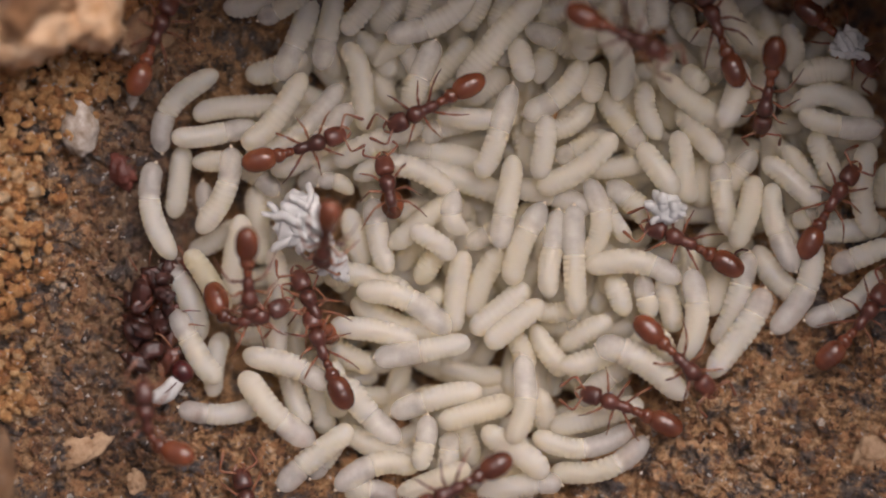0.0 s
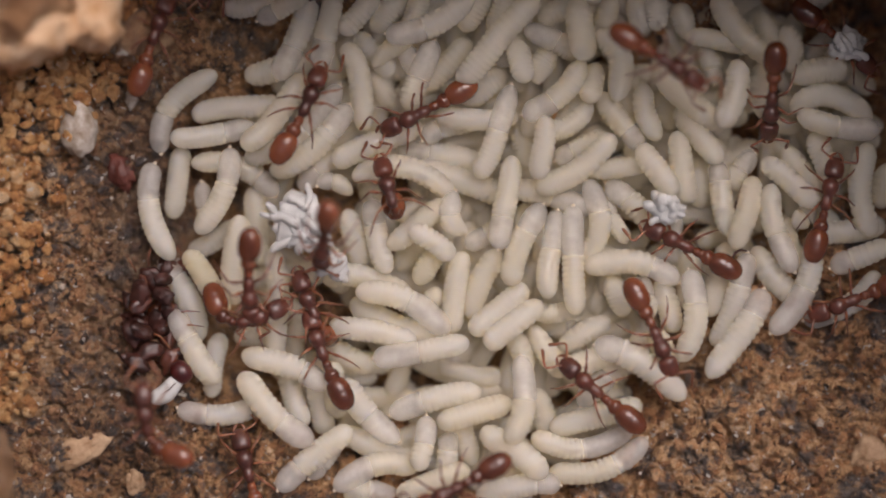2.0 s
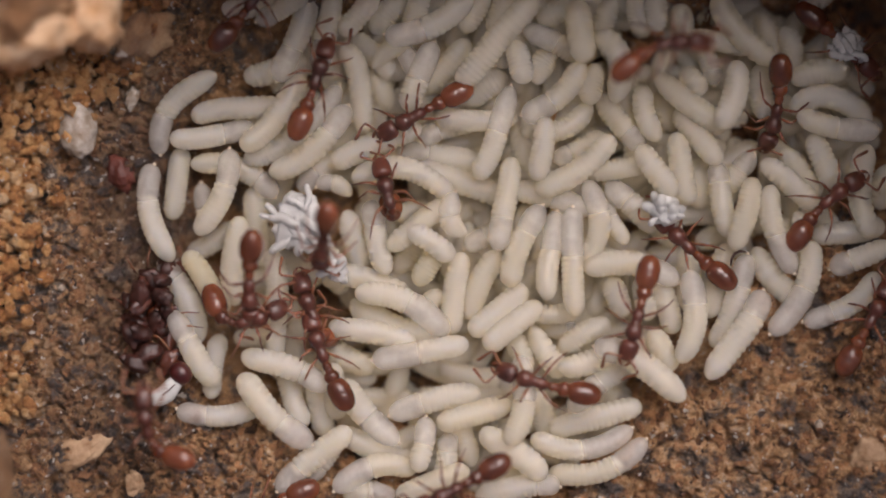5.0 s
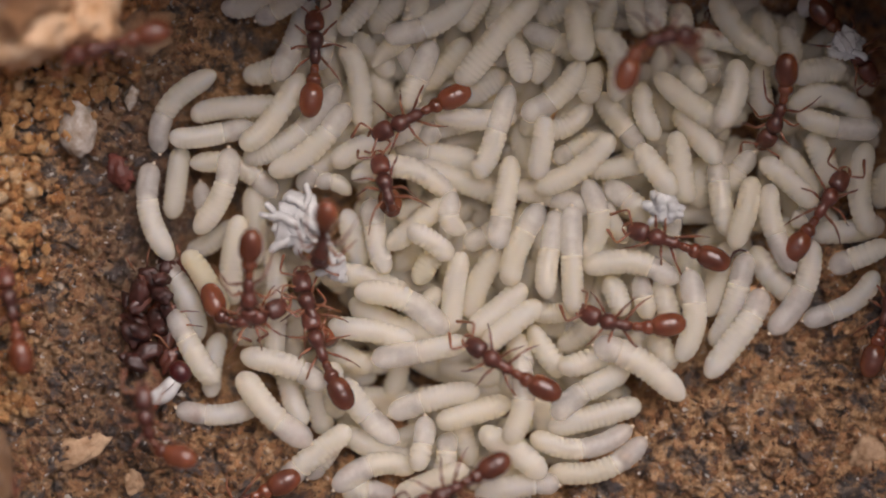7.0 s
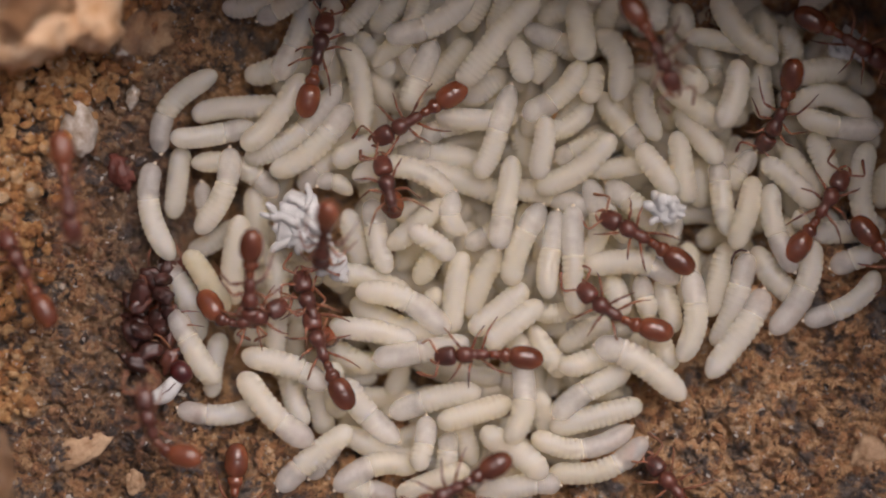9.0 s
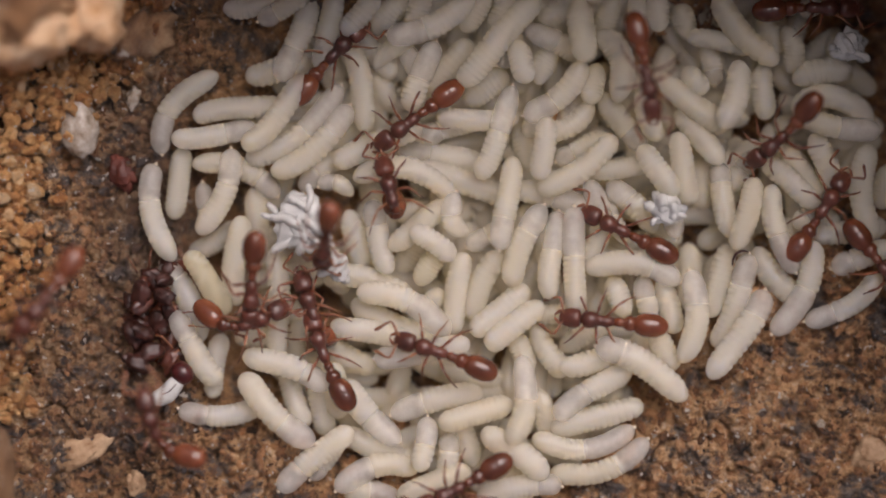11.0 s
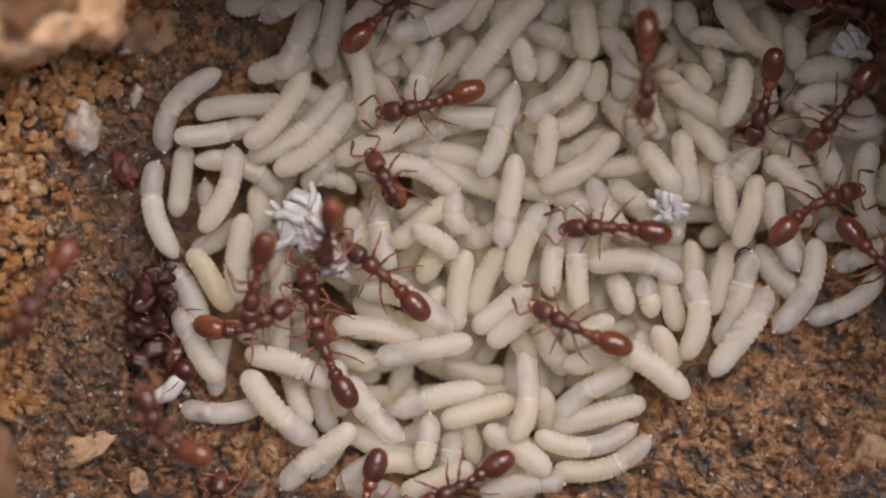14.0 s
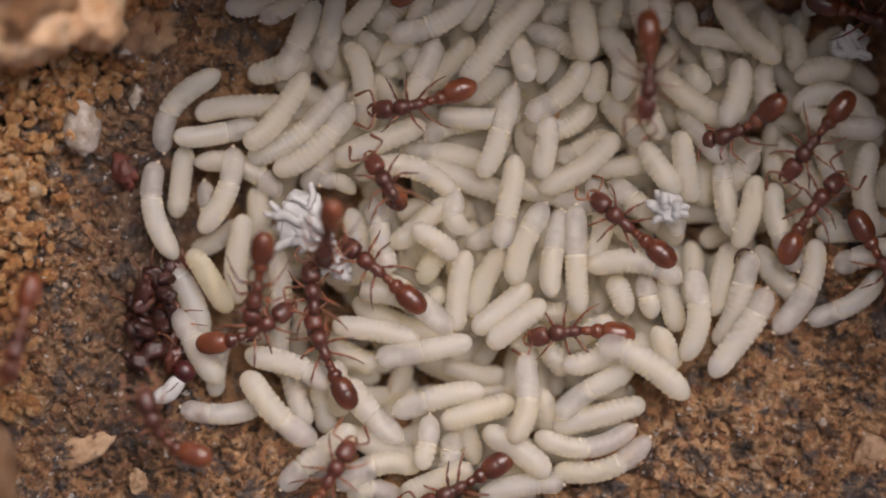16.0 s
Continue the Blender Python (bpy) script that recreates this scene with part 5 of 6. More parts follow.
def cast_skin(x, y, z, size, seed, fingers, label):
    """A crumpled heap of shed larval skin: a ragged film with many blunt finger-like folds."""
    rng = random.Random(seed)
    folds = []
    for k in range(fingers):
        bm = bmesh.new()
        a = 2 * math.pi * k / fingers + rng.uniform(-0.35, 0.35)
        far, r = size * rng.uniform(0.34, 0.56), rng.uniform(0.10, 0.17)
        start = Vector((rng.uniform(-0.15, 0.15) * size, rng.uniform(-0.2, 0.2) * size, rng.uniform(-0.1, 0.25)))
        way, points, radii = a, [], []
        at = start
        for j in range(9):
            points.append(tuple(at))
            radii.append(r * (0.95, 1.15, 1.0, 1.25, 1.0, 1.2, 1.15, 1.0, 0.3)[j])
            at = at + Vector((math.cos(way), math.sin(way), 0)) * (far / 8 if j < 7 else 0.6 * r) + Vector((0, 0, rng.uniform(-0.07, 0.05)))
            way += rng.uniform(-0.42, 0.42)
        tube(bm, points, radii, 8)
        folds.append(bm)
    film = bmesh.new()
    bmesh.ops.create_icosphere(film, subdivisions=4, radius=1.0)
    off = Vector((seed * 2.3, seed * 1.1, seed * 0.7))
    for v in film.verts:
        n = v.co.normalized()
        k = 0.66 + 0.30 * noise.noise(n * 2.4 + off) + 0.10 * abs(noise.noise(n * 6.0 + off))
        v.co = Vector((n.x * k, n.y * k * 1.1, n.z * 0.16 + 0.05 * noise.noise(n * 4.0 + off))) * size * 0.5 * MM
    ob = part("cast_skin", film, SKIN)
    for bm in folds:
        part("fold", bm, SKIN, ob)
    ob.matrix_basis = pose(x * MM, y * MM, z * MM)
    return tagged(ob, label, "cast skin")


cast_skin(-5.05, 0.95, 3.0, 2.5, 4, 17, "crumpled white cast skin lying on the larvae")
cast_skin(-3.85, -0.55, 3.1, 1.3, 6, 6, "thin white cast skin between larvae")
cast_skin(7.75, 1.40, 3.2, 1.45, 7, 9, "crumpled white cast skin on the larvae beside an ant")
cast_skin(14.20, 7.20, 2.4, 1.5, 9, 10, "crumpled white cast skin in shade")


# ---- ants ----
def build_ant():
    ant = new("ant")
    ant.empty_display_size = 0.5 * MM
    tagged(ant, "small glossy red-brown worker ant among the brood", "ant", group="worker ants")
    bm = bmesh.new()
    lathe(bm, [(-0.60, 0, 0.60, 0.06, 0.06), (-0.57, 0, 0.61, 0.13, 0.14), (-0.46, 0, 0.65, 0.185, 0.19), (-0.30, 0, 0.67, 0.20, 0.20), (-0.16, 0, 0.655, 0.195, 0.19),
               (-0.07, 0, 0.64, 0.185, 0.175), (0.02, 0, 0.67, 0.22, 0.21), (0.14, 0, 0.70, 0.275, 0.25), (0.28, 0, 0.70, 0.305, 0.27), (0.40, 0, 0.69, 0.295, 0.25),
               (0.50, 0, 0.67, 0.24, 0.21), (0.56, 0, 0.66, 0.15, 0.14), (0.62, 0, 0.66, 0.09, 0.08)])
    part("thorax", bm, CHITIN, ant)
    # head, hinged at the neck
    bm = bmesh.new()
    lathe(bm, [(0.0, 0, 0, 0.08, 0.06), (0.02, 0, 0, 0.22, 0.16), (0.07, 0, 0.01, 0.305, 0.23), (0.18, 0, 0.01, 0.34, 0.26), (0.38, 0, 0.0, 0.345, 0.25),
               (0.56, 0, -0.02, 0.31, 0.21), (0.68, 0, -0.04, 0.25, 0.16), (0.76, 0, -0.05, 0.16, 0.10), (0.79, 0, -0.05, 0.05, 0.04)], 18)
    head = part("head", bm, CHITIN, ant)
    head.location = (0.58 * MM, 0, 0.66 * MM)
    for side in (1, -1):
        bm = bmesh.new()
        tube(bm, [(0.66, 0.17 * side, -0.08), (0.80, 0.19 * side, -0.10), (0.92, 0.10 * side, -0.11), (0.98, 0.01 * side, -0.12)],
             [0.075, 0.07, 0.05, 0.012])
        part("mandible", bm, LIMB, head)
        bm = bmesh.new()
        tube(bm, [(0, 0, 0), (0.06, 0.10 * side, 0.05), (0.18, 0.36 * side, 0.10), (0.25, 0.48 * side, 0.10), (0.34, 0.50 * side, 0.05),
                  (0.48, 0.45 * side, -0.06), (0.62, 0.37 * side, -0.15), (0.74, 0.30 * side, -0.21), (0.86, 0.24 * side, -0.25), (0.92, 0.22 * side, -0.26)],
             [0.034, 0.036, 0.044, 0.044, 0.036, 0.042, 0.052, 0.062, 0.060, 0.02])
        feeler = part("antenna", bm, LIMB, head)
        feeler.location = (0.60 * MM, 0.12 * side * MM, 0.10 * MM)
    # waist of two knots, hinged behind the thorax; the gaster hinged behind it
    bm = bmesh.new()
    lathe(bm, [(0.04, 0, 0, 0.10, 0.10), (-0.07, 0, 0, 0.12, 0.11), (-0.16, 0, 0.05, 0.155, 0.18), (-0.25, 0, 0.06, 0.165, 0.18), (-0.33, 0, 0.02, 0.15, 0.13),
               (-0.40, 0, 0.01, 0.17, 0.14), (-0.49, 0, 0.02, 0.235, 0.20), (-0.58, 0, 0.03, 0.275, 0.23), (-0.66, 0, 0.02, 0.275, 0.22), (-0.74, 0, 0.0, 0.25, 0.19), (-0.80, 0, 0.0, 0.22, 0.17)], 16)
    waist = part("waist", bm, GASTER, ant, "two-knotted reddish waist")
    waist.location = (-0.52 * MM, 0, 0.62 * MM)
    bm = bmesh.new()
    st = []
    for k in range(25):
        u = k / 24
        f = max(1 - abs(2 * u ** 0.9 - 1) ** 2.5, 0.0) ** 0.5
        f = max(f, 0.12 if u < 0.5 else 0.03)
        f *= 1 - 0.03 * (0.5 + 0.5 * math.cos(2 * math.pi * (u * 3.4 + 0.35))) ** 12
        st.append((-1.26 * u, 0, 0.0, 0.42 * f, 0.38 * f))
    lathe(bm, st, 20)
    gaster = part("gaster", bm, GASTER, waist, "shiny amber-brown gaster")
    gaster.location = (-0.70 * MM, 0, 0)
    # legs, hinged at the hips
    for side in (1, -1):
        for hip, knee, ankle, tip in (((0.36, 0.18), (0.34, 0.46, 0.30), (0.62, 0.80, -0.12), (0.84, 0.96, -0.50)),
                                      ((0.04, 0.19), (-0.04, 0.58, 0.34), (-0.18, 0.92, -0.12), (-0.28, 1.22, -0.50)),
                                      ((-0.32, 0.18), (-0.44, 0.54, 0.34), (-0.86, 0.86, -0.10), (-1.24, 1.06, -0.50))):
            bm = bmesh.new()
            k, a, t = (Vector((p[0] * 0.77, p[1] * side * 0.77, p[2])) for p in (knee, ankle, tip))
            tube(bm, [(0, 0, 0), k * 0.25 + Vector((0, 0, -0.03)), k * 0.6 + Vector((0, 0, 0.03)), k * 0.96, k + (a - k) * 0.06, k + (a - k) * 0.5, a,
                      a + (t - a) * 0.1, a + (t - a) * 0.6 + Vector((0, 0, -0.04)), t],
                 [0.066, 0.040, 0.060, 0.036, 0.031, 0.043, 0.030, 0.023, 0.020, 0.013])
            leg = part("leg", bm, LIMB, ant)
            leg.location = (hip[0] * MM, hip[1] * side * MM, 0.52 * MM)
    return ant


ants = [build_ant()]
for k in range(29 - 1):
    ants.append(copy_thing(ants[0], pose(0, 0, 0)))


def between(rows, t):
    for p, q in zip(rows, rows[1:]):
        if t <= q[0]:
            f = (t - p[0]) / max(q[0] - p[0], 1e-6)
            return [a + (b - a) * f for a, b in zip(p, q)]
    return list(rows[-1])


def stroll(ant, rows, droop=0.0, pitch=0.0):
    """Keys an ant along rows of seconds, place, heading, turn of the head and turn of the tail; the legs step with the way it goes."""
    walk(ant, [(r[0], pose(r[1] * MM, r[2] * MM, r[3] * MM, 0, pitch, r[4])) for r in rows])
    parts = {}
    for o in ant.children:
        parts.setdefault(o.name.split(".")[0], []).append(o)
    head, waist = parts["head"][0], parts["waist"][0]
    gaster = waist.children[0]
    hp, wp, gp = head.location.copy(), waist.location.copy(), gaster.location.copy()
    walk(head, [(r[0], pose(*hp, 0, 12, r[5])) for r in rows])
    walk(waist, [(r[0], pose(*wp, 0, 6 + droop * 0.6, r[6] * 0.62)) for r in rows])
    walk(gaster, [(r[0], pose(*gp, 0, -8 + droop * 0.4, r[6] * 0.62)) for r in rows])
    rng = random.Random(int(abs(rows[0][1] * 97 + rows[0][2] * 31)))
    steps, way, turned, last = [], 0.0, 0.0, between(rows, 0.0)
    for k in range(65):
        now = between(rows, k * 0.25)
        way += math.hypot(now[1] - last[1], now[2] - last[2]) + 0.012 * abs(now[4] - last[4])
        steps.append((k * 0.25, way))
        last = now
    for n, leg in enumerate(parts["leg"]):
        at = leg.location.copy()
        side, beat = (1 if n < 3 else -1), math.pi * ((n % 3 + n // 3) % 2)
        rest, lean = rng.uniform(-14, 14), rng.uniform(-6, 6)
        out = []
        for t, w in steps:
            s = math.sin(2 * math.pi * w / 1.3 + beat + rng.uniform(-0.15, 0.15))
            c = math.cos(2 * math.pi * w / 1.3 + beat)
            out.append((t, pose(*at, side * (lean + 5 * max(c, 0.0)), 0, side * rest + side * 15 * s)))
        walk(leg, out)
    for n, feeler in enumerate([o for o in head.children if o.name.startswith("antenna")]):
        at = feeler.location.copy()
        a, b, c = rng.uniform(0, 6.3), rng.uniform(2.2, 4.2), rng.uniform(-12, 18)
        walk(feeler, [(t * 0.4, pose(*at, 0, 6 * math.cos(a + b * t * 0.3), (1, -1)[n] * c + 15 * math.sin(a + b * t * 0.4))) for t in range(41)])


def motions():
    """All that moves: each ant on its way over the brood, and one larva that is dragged aside."""
    here = moved.matrix_basis.copy()
    there = Matrix.Translation((0.8 * MM, 0.55 * MM, -0.5 * MM)) @ here @ pose(0, 0, 0, 0, 0, 8)
    walk(moved, [(0.0, there), (4.2, there), (5.2, there.lerp(here, 0.5)), (6.2, here), (16.0, here)])
    stroll(ants[0], [
         (0.0, -0.79, 4.79, 2.62, -153, -3, 3),
         (1.5, -0.96, 4.68, 2.30, -154, -4, 4),
         (3.5, -1.09, 4.60, 2.35, -150, 0, 0),
         (4.2, -1.10, 4.59, 2.35, -150, 0, 0),
         (6.3, -1.24, 4.62, 2.42, -154, 2, -2),
         (7.0, -1.26, 4.52, 2.33, -154, 0, 0),
         (8.0, -1.27, 4.46, 2.38, -149, -1, 1),
         (9.0, -1.30, 4.41, 2.38, -150, -3, 3),
         (11.3, -1.38, 4.36, 2.38, -143, 1, -1),
         (12.0, -1.29, 4.43, 2.38, -145, 2, -2),
         (12.5, -1.31, 4.50, 2.33, -153, 1, -1),
         (13.0, -1.20, 4.72, 2.51, -162, -6, 6),
         (13.5, -1.03, 4.87, 2.51, -168, -8, 9),
         (14.5, -1.05, 4.91, 2.52, -167, -5, 5),
         (15.5, -1.09, 4.91, 2.54, -169, -9, 10),
         (16.0, -1.31, 4.96, 2.57, -169, -9, 10)], 0)
    stroll(ants[1], [
         (0.0, -4.73, 3.59, 2.53, 19, 3, -4),
         (0.5, -4.80, 4.06, 2.27, 41, 13, -15),
         (1.0, -4.87, 4.28, 2.64, 53, 14, -15),
         (1.5, -4.71, 4.83, 2.57, 56, 7, -8),
         (2.0, -4.73, 5.12, 3.05, 66, 6, -6),
         (2.5, -4.62, 5.42, 3.07, 65, 2, -2),
         (3.5, -4.42, 5.75, 3.15, 64, 1, -1),
         (4.2, -4.30, 5.88, 3.45, 63, 1, -1),
         (6.3, -4.47, 6.73, 2.26, 91, 8, -8),
         (7.0, -4.47, 7.04, 2.21, 90, 6, -7),
         (8.0, -4.50, 7.05, 2.19, 91, 7, -8),
         (9.0, -4.36, 6.98, 2.29, 78, 1, -1),
         (9.2, -4.36, 6.98, 2.29, 78, 1, -1),
         (11.3, -3.54, 6.99, 1.93, 45, -5, 5),
         (12.0, -2.92, 7.51, 2.20, 45, -5, 6),
         (12.5, -2.49, 7.68, 2.51, 40, -4, 4),
         (13.0, -2.09, 7.86, 2.86, 37, -1, 2),
         (13.5, -1.98, 8.26, 2.63, 39, -1, 2),
         (14.0, -1.81, 8.48, 2.59, 39, -3, 3),
         (14.5, -1.31, 8.85, 2.56, 38, -4, 5),
         (15.0, -1.01, 9.26, 2.41, 37, -3, 3),
         (15.5, -0.40, 9.64, 2.59, 37, 0, 0),
         (16.0, -0.03, 10.07, 2.31, 38, -1, 1)], 0)
    stroll(ants[2], [
         (0.0, 8.24, 0.30, 2.33, 155, 4, -4),
         (0.5, 8.28, 0.34, 2.30, 151, 1, -1),
         (1.5, 8.25, 0.26, 2.33, 155, 3, -3),
         (2.0, 8.19, 0.22, 2.33, 153, 0, 0),
         (2.5, 8.26, 0.14, 2.29, 140, -8, 9),
         (3.0, 8.43, 0.08, 2.52, 129, -12, 14),
         (3.5, 8.43, 0.12, 2.53, 130, -11, 13),
         (4.2, 8.39, 0.21, 2.22, 134, -7, 8),
         (6.3, 8.14, 0.39, 2.27, 143, -2, 2),
         (6.5, 7.97, 0.30, 2.28, 152, -2, 2),
         (7.0, 7.71, 0.32, 2.59, 161, 3, -3),
         (7.5, 7.49, 0.35, 2.19, 151, -2, 2),
         (8.0, 7.23, 0.51, 2.27, 140, -3, 4),
         (8.5, 6.78, 0.56, 2.78, 146, 4, -5),
         (9.2, 6.61, 0.57, 2.75, 151, 3, -4),
         (11.3, 5.86, 0.80, 2.40, 154, 0, 0),
         (12.0, 5.71, 0.79, 2.94, 164, 8, -9),
         (12.5, 5.47, 0.71, 3.05, 173, 10, -11),
         (13.5, 5.41, 0.67, 3.05, 179, 10, -11),
         (14.5, 5.33, 0.73, 3.03, 181, 5, -6),
         (15.0, 5.34, 0.72, 3.04, 182, 6, -7),
         (15.5, 5.58, 0.77, 3.04, 168, 4, -4),
         (16.0, 6.05, 0.97, 2.48, 139, -2, 2)], 0)
    stroll(ants[3], [
         (0.0, 8.37, -4.08, 3.13, -45, -2, 2),
         (0.2, 8.40, -4.41, 3.13, -54, -7, 8),
         (0.5, 8.20, -4.45, 3.33, -60, -3, 3),
         (0.8, 8.27, -4.54, 3.32, -59, -5, 5),
         (1.0, 8.15, -4.55, 3.30, -49, -2, 2),
         (1.2, 7.92, -4.27, 3.40, -48, -1, 2),
         (1.5, 7.59, -3.57, 3.23, -64, -4, 4),
         (2.0, 7.46, -3.22, 3.06, -67, -3, 4),
         (2.5, 7.42, -3.34, 3.17, -64, -5, 6),
         (3.0, 7.52, -3.39, 2.98, -57, -3, 3),
         (3.5, 7.58, -3.55, 3.20, -58, -3, 3),
         (4.2, 7.44, -3.33, 3.14, -64, -2, 2),
         (5.2, 6.47, -2.50, 3.34, -119, -3, 3),
         (6.3, 6.14, -2.60, 2.85, -187, -15, 16),
         (7.0, 6.01, -2.58, 2.88, -192, -15, 16),
         (7.5, 5.83, -2.60, 2.94, -194, -15, 17),
         (8.0, 5.81, -2.68, 2.93, -197, -12, 14),
         (8.5, 5.64, -2.48, 3.09, -197, -15, 16),
         (9.2, 5.69, -2.05, 2.86, -218, -15, 17),
         (11.3, 5.25, -2.55, 2.81, -181, 2, -2),
         (12.0, 5.00, -2.69, 2.11, -178, 3, -3),
         (12.5, 4.44, -2.63, 3.18, -199, -7, 8),
         (13.0, 4.19, -2.56, 3.30, -205, -6, 7),
         (13.5, 4.10, -2.61, 3.35, -208, -6, 7),
         (14.5, 4.14, -2.70, 3.36, -205, -5, 6),
         (15.0, 4.09, -2.83, 3.37, -199, -2, 2),
         (15.5, 4.07, -2.92, 3.16, -182, 6, -7),
         (16.0, 4.13, -2.94, 2.08, -174, 11, -12)], 0)
    stroll(ants[4], [
         (0.0, 5.97, -5.42, 2.75, 160, 3, -3),
         (0.5, 5.98, -5.41, 2.75, 159, 4, -4),
         (1.0, 5.79, -5.25, 2.72, 157, 6, -7),
         (1.2, 5.42, -5.24, 2.76, 154, 1, -1),
         (1.5, 5.15, -4.98, 2.75, 143, -3, 3),
         (2.0, 5.07, -4.76, 2.86, 139, -2, 2),
         (2.5, 4.77, -4.89, 2.84, 149, -6, 7),
         (3.0, 4.22, -4.76, 2.79, 163, -3, 4),
         (3.5, 3.52, -4.69, 3.22, 171, -2, 2),
         (4.2, 3.45, -4.69, 3.26, 171, -3, 3),
         (6.3, 2.16, -4.06, 3.20, 146, -8, 8),
         (7.0, 1.92, -3.94, 3.24, 147, -5, 6),
         (7.5, 1.83, -3.80, 3.25, 147, -4, 5),
         (8.0, 1.67, -3.69, 3.25, 150, -1, 1),
         (8.5, 1.27, -3.62, 3.16, 162, -1, 1),
         (9.2, 0.93, -3.68, 2.90, 184, 8, -9),
         (11.3, -1.14, -3.34, 3.03, 160, 3, -3),
         (11.5, -1.49, -3.21, 3.01, 160, 5, -6),
         (12.0, -1.43, -3.15, 2.96, 150, -1, 1),
         (12.5, -1.05, -2.83, 2.90, 133, -2, 2),
         (13.0, -1.40, -1.68, 2.77, 122, 2, -3),
         (13.5, -1.88, -1.14, 2.76, 133, 4, -4),
         (14.0, -2.45, -0.79, 2.76, 140, 5, -5),
         (14.5, -2.54, -0.71, 2.76, 139, 0, 0),
         (16.0, -2.64, -0.60, 2.72, 140, 1, -1)], 0)
    stroll(ants[5], [
         (0.0, 6.36, 7.17, 5.07, -25, -1, 1),
         (0.5, 6.70, 6.96, 4.84, -28, -1, 1),
         (1.0, 7.20, 6.73, 4.60, -28, -0, 0),
         (1.5, 7.71, 6.48, 4.64, -30, 2, -2),
         (2.0, 7.77, 6.30, 4.76, -32, -1, 1),
         (2.5, 7.80, 6.68, 5.03, -2, 2, -3),
         (3.0, 7.77, 7.04, 5.35, 17, 4, -5),
         (3.5, 8.09, 7.12, 5.48, 13, 5, -6),
         (4.2, 8.05, 6.92, 5.50, 7, -3, 3),
         (6.3, 7.35, 7.27, 5.23, 20, -44, 51),
         (7.0, 7.43, 7.18, 5.23, 17, -39, 45),
         (8.0, 7.34, 7.12, 4.90, -0, -50, 58),
         (8.5, 7.34, 6.93, 4.70, -32, -29, 32),
         (9.0, 7.40, 6.60, 4.57, -64, -5, 6),
         (9.2, 7.24, 6.41, 4.56, -75, -10, 11),
         (11.3, 6.92, 5.76, 4.50, -81, -2, 3),
         (12.5, 6.81, 5.73, 4.49, -88, -2, 3),
         (16.0, 6.91, 5.71, 4.49, -93, -6, 6)], 0)
    stroll(ants[6], [
         (0.0, 11.23, 5.41, 2.67, -98, -1, 2),
         (1.5, 11.40, 5.32, 2.64, -93, -1, 1),
         (3.0, 11.49, 4.97, 2.29, -92, 0, 0),
         (3.5, 11.59, 4.88, 1.89, -93, -1, 1),
         (4.2, 11.63, 4.88, 1.88, -96, -3, 4),
         (6.3, 11.77, 4.91, 2.16, -108, -14, 16),
         (7.0, 11.79, 4.86, 2.21, -109, -13, 15),
         (9.2, 11.75, 4.67, 2.25, -115, -10, 11),
         (11.3, 11.61, 3.78, 3.15, -138, -7, 8),
         (12.0, 11.52, 3.67, 3.16, -138, -7, 8),
         (12.5, 11.83, 3.85, 2.83, -131, 1, -1),
         (13.0, 11.79, 4.30, 3.31, -94, -6, 7),
         (13.5, 11.53, 4.74, 1.91, -73, 8, -9),
         (14.0, 11.11, 5.02, 1.90, -104, -5, 5),
         (14.5, 10.84, 4.49, 3.27, -113, -5, 6),
         (15.0, 10.58, 4.19, 3.05, -111, 0, 0),
         (15.5, 10.23, 4.11, 2.63, -124, -4, 5),
         (16.0, 10.13, 4.09, 2.55, -158, -14, 15)], 0, 26)
    stroll(ants[7], [
         (0.0, 13.62, 1.78, 2.44, 58, -3, 4),
         (1.5, 13.48, 1.88, 2.52, 65, -6, 6),
         (2.0, 13.40, 1.90, 2.51, 76, 0, 0),
         (3.0, 13.54, 1.84, 2.53, 55, -6, 7),
         (3.5, 13.60, 1.84, 2.54, 48, -10, 11),
         (4.2, 13.60, 1.89, 2.56, 42, -14, 15),
         (6.3, 13.45, 1.70, 2.50, 39, -4, 5),
         (7.0, 13.34, 1.59, 2.52, 57, 1, -1),
         (9.2, 13.33, 1.59, 2.58, 58, 2, -2),
         (11.3, 13.30, 1.58, 2.54, 56, 1, -1),
         (12.0, 13.31, 1.57, 2.54, 34, -9, 10),
         (12.5, 13.24, 1.55, 2.56, 27, -13, 15),
         (14.0, 13.17, 1.63, 2.57, 25, -15, 17),
         (14.5, 12.59, 1.85, 2.57, 74, 2, -2),
         (15.0, 12.71, 1.74, 2.48, 70, -1, 2),
         (16.0, 12.86, 1.56, 2.79, 52, -10, 11)], 0)
    stroll(ants[8], [
         (0.0, 14.17, 7.13, 1.52, -43, -2, 2),
         (4.2, 14.25, 7.08, 1.52, -40, -2, 2),
         (7.0, 14.42, 6.99, 1.50, -53, -3, 3),
         (9.0, 14.36, 7.11, 2.68, -31, -3, 3),
         (11.3, 13.13, 8.54, 1.98, 1, -4, 4),
         (12.8, 13.09, 8.43, 1.98, -2, -4, 4),
         (13.6, 13.83, 8.29, 2.21, -21, -6, 7),
         (14.5, 14.22, 8.39, 2.16, -12, -6, 7),
         (16.0, 14.92, 8.01, 2.12, -18, -1, 1)], 0)
